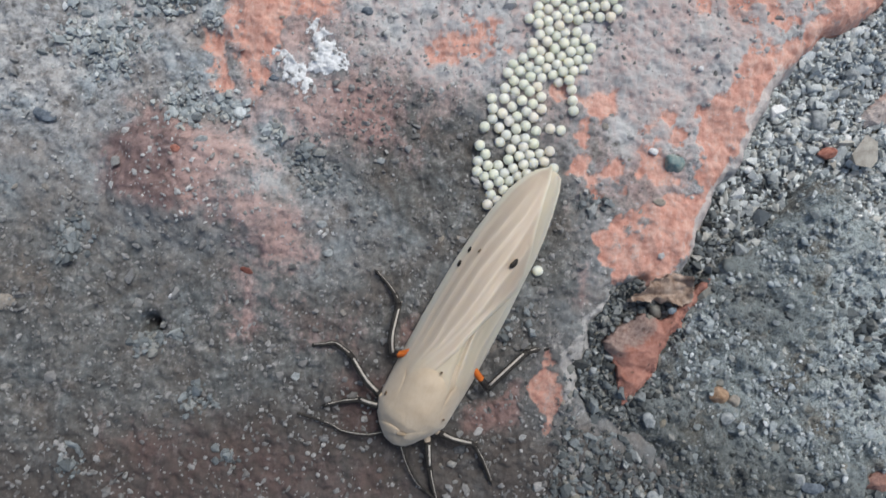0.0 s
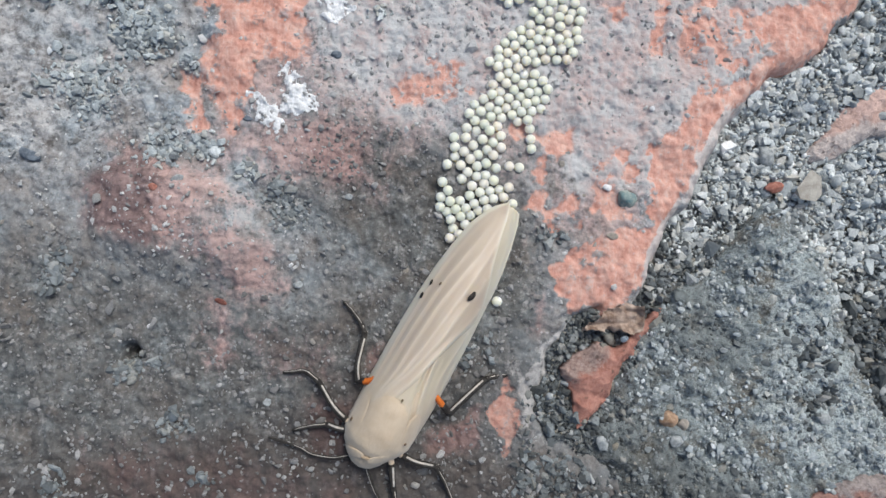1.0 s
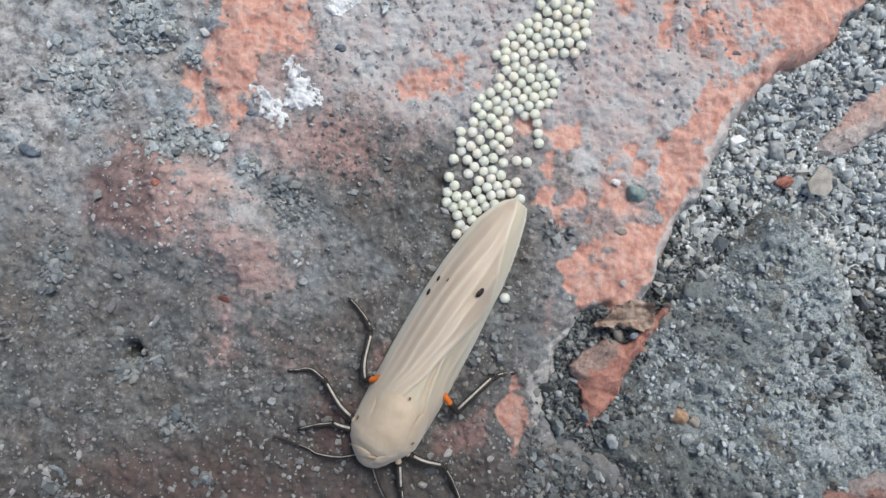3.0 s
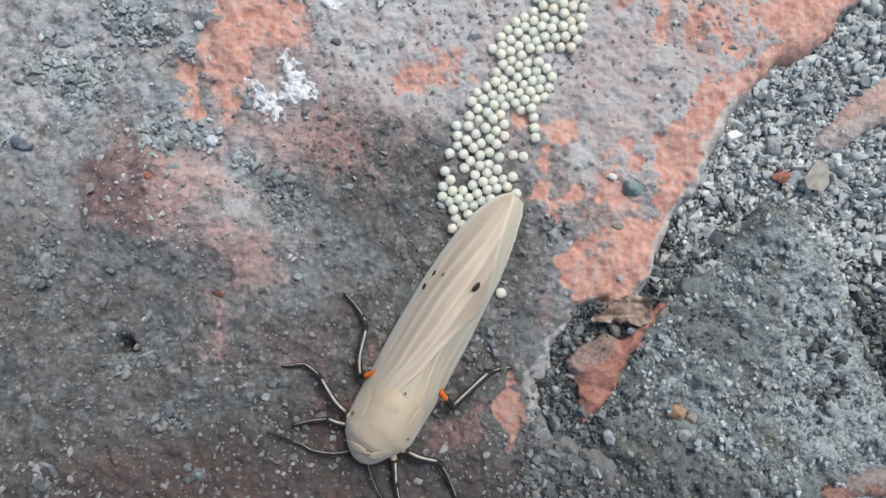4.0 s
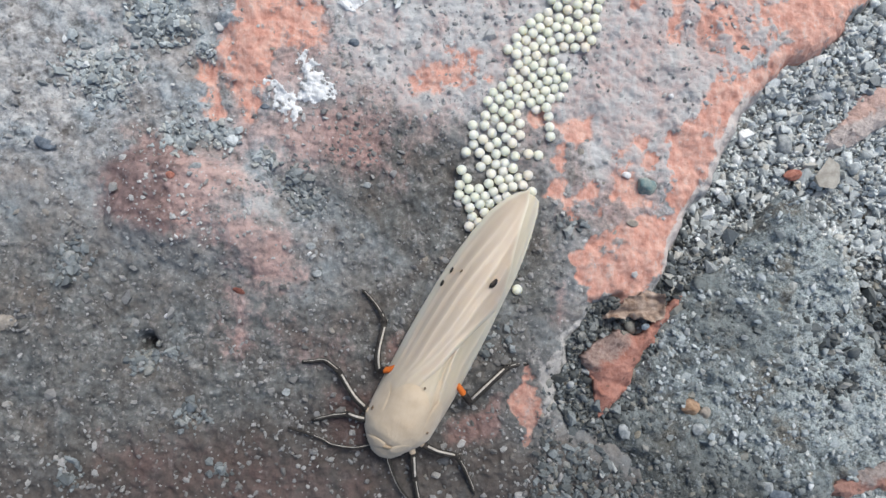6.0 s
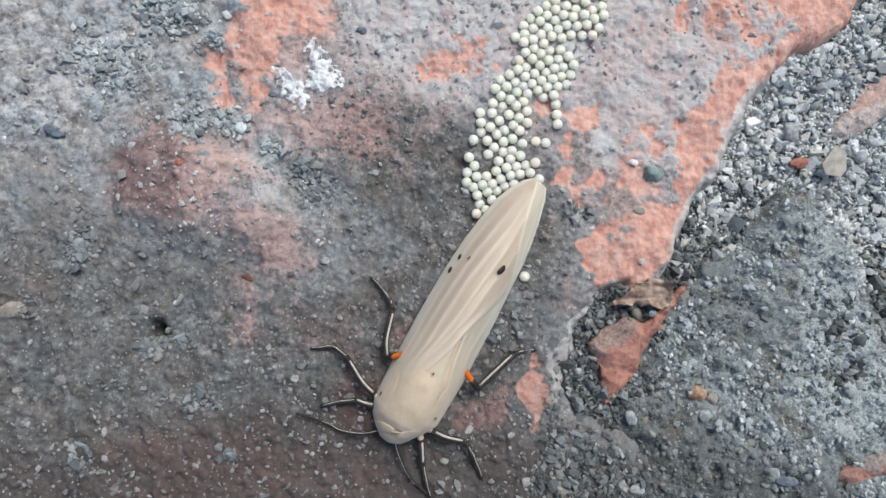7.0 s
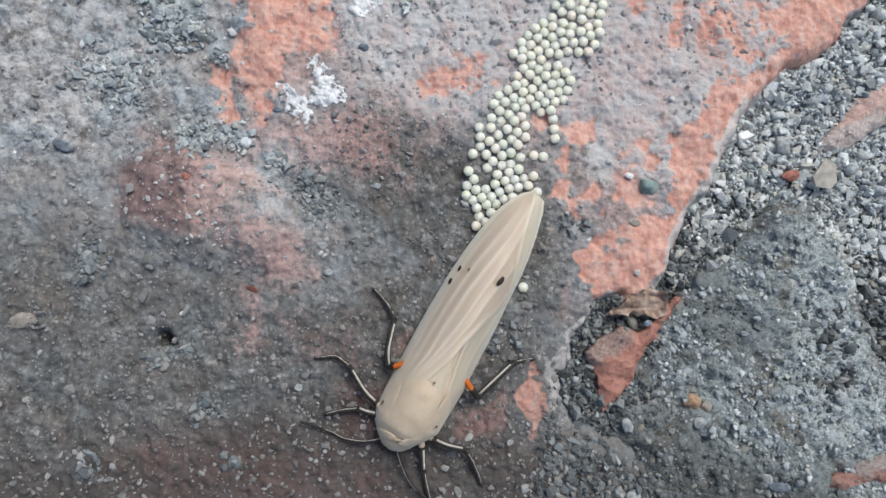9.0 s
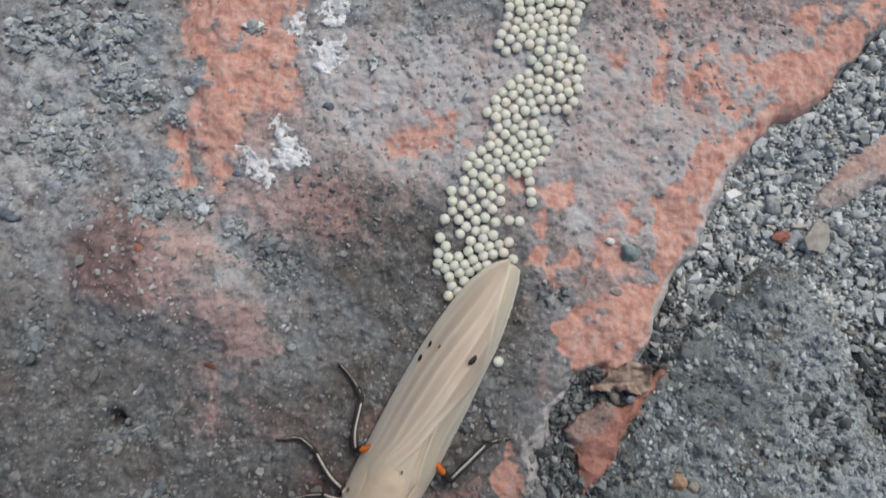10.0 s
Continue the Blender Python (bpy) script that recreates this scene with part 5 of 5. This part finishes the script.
def forewing(name, s0, s1, lo, hi, lift, veins, high, wide, label):
    upper = lift > 0
    ns, nu = 150, 90
    bm = bmesh.new()
    vein, glow, near, margin = [], [], [], []
    grid = []
    for i in range(ns + 1):
        s = s0 + (s1 - s0) * i / ns
        a, b = lo(s), hi(s)
        lines = [along(v, s) for v in veins if v[0][0] - 1.0 <= s <= v[-1][0] + 1.0]
        rise = lift * float(ease(s, 5.0, 12.0)) if upper else lift
        row = []
        for j in range(nu + 1):
            x = a + (b - a) * j / nu
            ridge = sag = 0.0
            for c in lines:
                ridge = max(ridge, math.exp(-((x - c) / wide) ** 2))
                sag = max(sag, math.exp(-((x - c - 0.32) / 0.22) ** 2))
            wave = 0.05 * noise.noise((x * 0.9, s * 0.16, 3.0)) + 0.03 * noise.noise((x * 2.3, s * 0.3, 8.0))
            curl = 0.12 * math.exp(-((b - x) / 0.25) ** 2) * float(ease(s, 14.0, 18.0)) if upper else 0.0
            z = roof(s, x) + rise - 0.25 * float(ease(s, 5.0, 2.5)) + (ridge * high - sag * high * 0.6) * float(ease(s, 3.5, 8.0) * ease(s, 23.0, 17.0)) + wave + curl
            if not upper:
                groove = along([(4.6, 1.07), (6.4, 0.48), (7.9, 0.25), (9.4, 0.16)], s)
                z -= 0.30 * math.exp(-((x - groove) / 0.16) ** 2) * float(ease(s, 10.5, 9.0))
            row.append(bm.verts.new((x * MM, s * MM, z * MM)))
            rim = math.exp(-((b - x) / (0.20 if upper else 0.75)) ** 2)
            margin.append(max(float(ease(s, 6.0, 12.0)) * rim, (0.9 * float(ease(x - a, 0.55, 0.25))) if upper else 0.0))
            vein.append(ridge * (0.9 - 0.6 * float(ease(s, 16.0, 22.0))))
            near.append(float(ease(s, 8.5, 4.0)))
            glow.append(1.0 if not upper else max(0.0, 1 - abs(x - 1.3) / 1.1) * max(0.0, 1 - abs(s - 8) / 5))
        grid.append(row)
    for i in range(ns):
        for j in range(nu):
            bm.faces.new((grid[i][j], grid[i][j + 1], grid[i + 1][j + 1], grid[i + 1][j]))
    me_ob = part(name, bm, WING, moth, label)
    for key, vals in (("vein", vein), ("glow", glow), ("root", near), ("margin", margin)):
        me_ob.data.attributes.new(key, "FLOAT", "POINT").data.foreach_set("value", vals)
    solid = me_ob.modifiers.new("thickness", "SOLIDIFY")
    solid.thickness, solid.offset = 0.07 * MM, -1
    return me_ob


left_wing = forewing("forewing", 2.2, 24.28, lambda s: along(LEFT, s), seam, 0.20, UPPER_VEINS, 0.075, 0.19, "cream forewing with brown spots, folded over the other")
right_wing = forewing("forewing", 2.6, 23.95, lambda s: min(seam(s) - 0.6 + 0.5 * float(ease(s, 21.5, 23.6)), along(RIGHT, s) - 0.25), lambda s: along(RIGHT, s) + 0.06 * float(ease(s, 15, 20)), -0.05, LOWER_VEINS, 0.12, 0.18, "cream forewing, partly covered by the other")


def wing_spot(s, x, length, width, turn, parent):
    bm = bmesh.new()
    bmesh.ops.create_circle(bm, cap_ends=True, segments=20, radius=1.0)
    bmesh.ops.subdivide_edges(bm, edges=bm.edges[:], cuts=1)
    ca, sn = math.cos(radians(turn)), math.sin(radians(turn))
    for v in bm.verts:
        wob = 1 + 0.2 * noise.noise((v.co.x * 2, v.co.y * 2, s))
        a, b = v.co.x * width * wob, v.co.y * length * wob
        px_, py_ = x + a * ca - b * sn, s + a * sn + b * ca
        v.co = Vector((px_ * MM, py_ * MM, (roof(py_, px_) + 0.45) * MM))
    solid = bmesh.ops.extrude_face_region(bm, geom=bm.faces[:])
    for v in [g for g in solid["geom"] if isinstance(g, bmesh.types.BMVert)]:
        v.co.z -= 0.38 * MM
    return part("spot", bm, BLACK if length > 0.2 else FAINT, parent, "dark brown wing spot" if length > 0.2 else "faint brown wing spot")


wing_spot(15.75, 0.55, 0.46, 0.21, -12, left_wing)
wing_spot(14.0, -3.05, 0.28, 0.12, 5, left_wing)
wing_spot(15.3, -2.85, 0.26, 0.10, 5, left_wing)
wing_spot(15.5, -2.15, 0.16, 0.07, -10, left_wing)
wing_spot(6.2, -0.5, 0.09, 0.08, 0, left_wing)
wing_spot(2.7, -3.35, 0.17, 0.08, 0, left_wing)
wing_spot(3.1, 1.35, 0.10, 0.09, 0, right_wing)


def blob(name, centre, radii, material, label, seed=0, tilt=0.0, bumpy=0.05):
    bm = bmesh.new()
    bmesh.ops.create_icosphere(bm, subdivisions=4, radius=1.0)
    m = Matrix.Rotation(radians(tilt), 3, "Z")
    for v in bm.verts:
        k = 1 + bumpy * noise.noise(v.co * 2.2 + Vector((seed, 0, 0)))
        v.co = (m @ Vector((v.co.x * radii[0], v.co.y * radii[1], v.co.z * radii[2])) * k + Vector(centre)) * MM
    return part(name, bm, material, moth, label)


def cover(name, s0, s1, rise, dip, label):
    """A furry cover that follows the line of the folded wings from s0 to s1."""
    ns, nu = 48, 48
    bm = bmesh.new()
    grid = []
    for i in range(ns + 1):
        s = s0 + (s1 - s0) * i / ns
        l, r = along(LEFT, s), along(RIGHT, s)
        row = []
        for j in range(nu + 1):
            u = -1 + 2 * j / nu
            x = (l + r) / 2 + u * (r - l) / 2
            down = dip * float(ease(s + 2.2 * u * u, s1 - 4.4, s1 - 0.2))
            down += 0.3 * float(ease(s, s0 + 1.0, s0)) if s0 > 0 else 0.0
            fuzz = 0.06 * noise.noise((x * 1.1, s * 0.7, 7.0)) + 0.02 * noise.noise((x * 5, s * 2.2, 2.0))
            row.append(bm.verts.new((x * MM, s * MM, (roof(s, x) + rise - down + fuzz) * MM)))
        grid.append(row)
    for i in range(ns):
        for j in range(nu):
            bm.faces.new((grid[i][j], grid[i][j + 1], grid[i + 1][j + 1], grid[i + 1][j]))
    ob = part(name, bm, FUR, moth, label)
    solid = ob.modifiers.new("thickness", "SOLIDIFY")
    solid.thickness, solid.offset = 0.35 * MM, -1
    return ob


def dome(name, at, half, turn, rise, label, material=None):
    """A low rounded plate of fur on the back: place along and across, half length and width, turn."""
    bm = bmesh.new()
    ca, sn = math.cos(radians(turn)), math.sin(radians(turn))
    rings, n, last = 14, 40, [bm.verts.new((0, 0, 0))]
    flat = [(0.0, 0.0)]
    for i in range(1, rings + 1):
        ring = []
        for j in range(n):
            d, w = i / rings, 6.2832 * j / n
            wob = 1 + 0.05 * noise.noise((math.cos(w) * 1.5, math.sin(w) * 1.5, at[0]))
            flat.append((d * wob * half[0] * math.cos(w), d * wob * half[1] * math.sin(w)))
            ring.append(bm.verts.new((0, 0, d)))
        for j in range(n):
            if i == 1:
                bm.faces.new((last[0], ring[j], ring[(j + 1) % n]))
            else:
                bm.faces.new((last[j], ring[j], ring[(j + 1) % n], last[(j + 1) % n]))
        last = ring
    for v, (p, q) in zip(list(bm.verts), flat):
        d = v.co.z
        s, x = at[0] + p * ca - q * sn, at[1] + p * sn + q * ca
        x = min(max(x, along(LEFT, s) + 0.02), along(RIGHT, s) - 0.02)
        fuzz = 0.03 * noise.noise((x * 2.5, s * 1.2, 4.0))
        v.co = Vector((x, s, roof(s, x) + 0.16 + rise * (1 - d ** 3) - 0.3 * max(0.0, d - 0.85) + fuzz)) * MM
    return part(name, bm, material or FUR, moth, label)


cover("back", 0.7, 7.2, 0.225, 0.4, "cream furry back under the shoulder plates")
dome("thorax", (3.55, -0.85), (2.55, 1.80), -8, 0.12, "rounded cream furry thorax")
dome("shoulder_plate", (3.1, -3.05), (2.1, 0.62), -2, 0.09, "cream furry shoulder plate")
dome("shoulder_plate", (4.0, 1.30), (1.7, 0.55), -6, 0.09, "cream furry shoulder plate")
cover("head", -0.58, 1.5, 0.24, 0.25, "small cream furry head")
dome("collar", (0.55, -2.0), (0.42, 0.95), -16, 0.09, "cream furry collar")
dome("collar", (1.10, 0.15), (0.42, 1.15), -38, 0.09, "cream furry collar")
dome("tuft", (0.72, -0.92), (0.16, 0.40), -24, 0.13, "light brown tuft between the collars", TUFT)
blob("breast", (-0.9, 2.6, 1.5), (2.3, 2.4, 1.6), FUR, "cream furry breast", 4)
blob("eye", (-2.35, 0.35, 1.25), (0.42, 0.5, 0.5), BLACK, "black eye", 5)
blob("eye", (0.45, 0.75, 1.25), (0.42, 0.5, 0.5), BLACK, "black eye", 6)
blob("abdomen", (-0.7, 10.0, 1.5), (1.7, 7.5, 1.1), ORANGE, "orange abdomen under the wings", 7)


def tube(name, pts, radii, material, parent, label="", sides=10):
    """A jointed limb along pts, each with its radius."""
    bm = bmesh.new()
    rings = []
    pts = [Vector(p) for p in pts]
    for i, p in enumerate(pts):
        d = (pts[min(i + 1, len(pts) - 1)] - pts[max(i - 1, 0)]).normalized()
        a = d.cross(Vector((0, 0, 1)))
        a = a.normalized() if a.length > 1e-4 else Vector((1, 0, 0))
        b = a.cross(d)
        rings.append([bm.verts.new((p + (a * math.cos(6.2832 * k / sides) + b * math.sin(6.2832 * k / sides)) * radii[i]) * MM) for k in range(sides)])
    for r0, r1 in zip(rings, rings[1:]):
        for k in range(sides):
            bm.faces.new((r0[k], r0[(k + 1) % sides], r1[(k + 1) % sides], r1[k]))
    bm.faces.new(rings[0][::-1])
    bm.faces.new(rings[-1])
    return part(name, bm, material, parent, label)


def smooth(pts, n=6):
    """More points along a bent line, rounded at the bends."""
    out = []
    p = [Vector(q) for q in pts]
    for i in range(len(p) - 1):
        a, b, c, d = p[max(i - 1, 0)], p[i], p[i + 1], p[min(i + 2, len(p) - 1)]
        for k in range(n):
            t = k / n
            out.append(0.5 * ((2 * b) + (c - a) * t + (2 * a - 5 * b + 4 * c - d) * t * t + (3 * b - a - 3 * c + d) * t ** 3))
    return out + [p[-1]]


TO_MOTH = (Matrix.Diagonal((1000, 1000, 1000, 1)) @ MOTH_AT.inverted() @ Matrix.Diagonal((MM, MM, MM, 1)))


def striped(name, pts, r0, r1, parent, label, side=1.0, pale=0.5):
    """A dark limb with a pale stripe of scales along its upper side."""
    line = smooth(pts, 5)
    n = len(line)
    knob = 0.14 if name == "tarsus" else 0.04
    rad = [(r0 + (r1 - r0) * i / (n - 1)) * (1 + knob * math.sin(i * 1.9)) for i in range(n)]
    limb = tube(name, line, rad, GREYLEG, parent, label)
    shift = []
    for i, p in enumerate(line):
        d = (line[min(i + 1, n - 1)] - line[max(i - 1, 0)]).normalized()
        a = d.cross(Vector((0, 0, 1))).normalized() if abs(d.z) < 0.99 else Vector((1, 0, 0))
        shift.append(p + a * side * rad[i] * 0.3 + Vector((0, 0, rad[i] * 0.62)))
    return limb, shift, [r * pale for r in rad]


def leg(name_label, femur, tibia, tarsus, side, thigh):
    """One leg from places over the ground: femur, tibia and tarsus run on from each other."""
    def local(p):
        return TO_MOTH @ Vector(p)
    f, t, q = [local(p) for p in femur], [local(p) for p in tibia], [local(p) for p in tarsus]
    root = tube("leg", smooth(f, 4), [0.26] * (4 * (len(f) - 1)) + [0.24], thigh, moth, name_label)
    tube("knee", [f[-2].lerp(f[-1], 0.35), f[-2].lerp(f[-1], 0.5), f[-1], f[-1] + (f[-1] - f[-2]).normalized() * 0.12], [0.27, 0.29, 0.28, 0.16], BLACK, root, "black knee")
    d, e = (t[-1] - t[-2]).normalized(), t[-1]
    for turn in (0.7, -0.6):
        a = Vector((d.x * math.cos(turn) - d.y * math.sin(turn), d.x * math.sin(turn) + d.y * math.cos(turn), d.z - 0.2))
        tube("spur", [e, e + a * 0.38], [0.06, 0.025], WHITE, root, "small white spur", 6)
    for nm, pts, r0, r1, lab in (("tibia", t, 0.29, 0.25, "black tibia with a white stripe"), ("tarsus", q, 0.245, 0.15, "black tarsus with a white stripe")):
        limb, shift, rad = striped(nm, pts, r0, r1, root, lab, side, 0.40 if nm == "tibia" else 0.33)
        tube("stripe", shift[1:-1], rad[1:-1], WHITE, root, "white stripe of scales")
    tip = q[-1]
    d = (q[-1] - q[-2]).normalized()
    tube("claw", [tip, tip + d * 0.22 + Vector((0, 0, -0.05))], [0.06, 0.02], BLACK, root, "black claw", 6)


leg("hind leg with an orange thigh", [(-2.18, -7.38, 2.40), (-3.09, -7.75, 2.20), (-4.04, -7.87, 1.60)], [(-4.08, -7.87, 1.60), (-4.11, -6.40, 1.90), (-3.58, -4.03, 1.40)], [(-3.58, -4.03, 1.40), (-3.93, -3.19, 1.00), (-4.69, -2.15, 0.80), (-5.41, -1.38, 0.65)], 1, ORANGE)
leg("middle leg with a pale thigh", [(-4.25, -11.45, 1.90), (-4.80, -11.01, 1.80), (-5.17, -10.75, 1.70)], [(-5.08, -10.84, 1.70), (-6.08, -9.78, 1.80), (-7.28, -7.96, 1.30)], [(-7.28, -7.96, 1.30), (-8.48, -7.09, 1.00), (-9.52, -7.14, 0.80), (-10.39, -7.19, 0.60)], 1, FUR)
leg("front leg with a pale thigh", [(-3.79, -11.90, 1.90), (-4.49, -11.83, 1.70), (-5.09, -11.77, 1.50)], [(-5.09, -11.77, 1.50), (-5.87, -11.58, 1.50), (-6.58, -11.33, 1.30)], [(-6.48, -11.37, 1.30), (-7.98, -11.53, 1.00), (-9.50, -11.93, 0.65)], 1, FUR)
leg("front leg with a pale thigh", [(-1.44, -13.73, 1.80), (-1.35, -14.31, 1.60), (-1.31, -14.68, 1.50)], [(-1.31, -14.59, 1.50), (-1.27, -15.51, 1.40), (-1.23, -16.45, 1.20)], [(-1.23, -16.45, 1.20), (-0.87, -18.31, 0.90), (-0.55, -19.47, 0.60)], -1, FUR)
leg("middle leg with a pale thigh", [(-1.08, -13.42, 1.80), (-0.62, -13.67, 1.70), (-0.26, -13.92, 1.60)], [(-0.26, -13.92, 1.60), (0.74, -14.36, 1.70), (2.22, -14.77, 1.30)], [(2.22, -14.77, 1.30), (2.97, -16.12, 0.90), (3.67, -17.92, 0.60)], -1, FUR)
leg("hind leg with an orange thigh", [(1.68, -8.23, 2.40), (2.50, -9.35, 2.10), (3.31, -10.45, 1.60)], [(3.31, -10.50, 1.60), (4.92, -8.99, 1.80), (6.39, -7.77, 1.30)], [(6.39, -7.77, 1.30), (7.38, -7.57, 1.00), (8.36, -7.50, 0.80), (9.57, -7.38, 0.65)], -1, ORANGE)


def feeler(pts, label):
    line = smooth([TO_MOTH @ Vector(p) for p in pts], 6)
    stem, shift, rad = striped("antenna", line[::6], 0.19, 0.10, moth, label, 1.0, 0.34)
    tube("stripe", shift[1:-4], rad[1:-4], WHITE, stem, "pale stripe of scales", 8)


feeler([(-4.26, -13.73, 1.60), (-4.82, -13.83, 1.50), (-6.12, -14.05, 1.20), (-7.88, -13.79, 1.00), (-8.90, -13.26, 0.90), (-11.45, -12.43, 0.80)], "thin dark antenna")
feeler([(-3.36, -14.32, 1.60), (-3.18, -15.24, 1.50), (-2.69, -16.62, 1.30), (-2.01, -17.80, 1.10), (-0.74, -19.03, 0.90)], "thin dark antenna")


def motions():
    """Everything but the camera rests."""


motions()
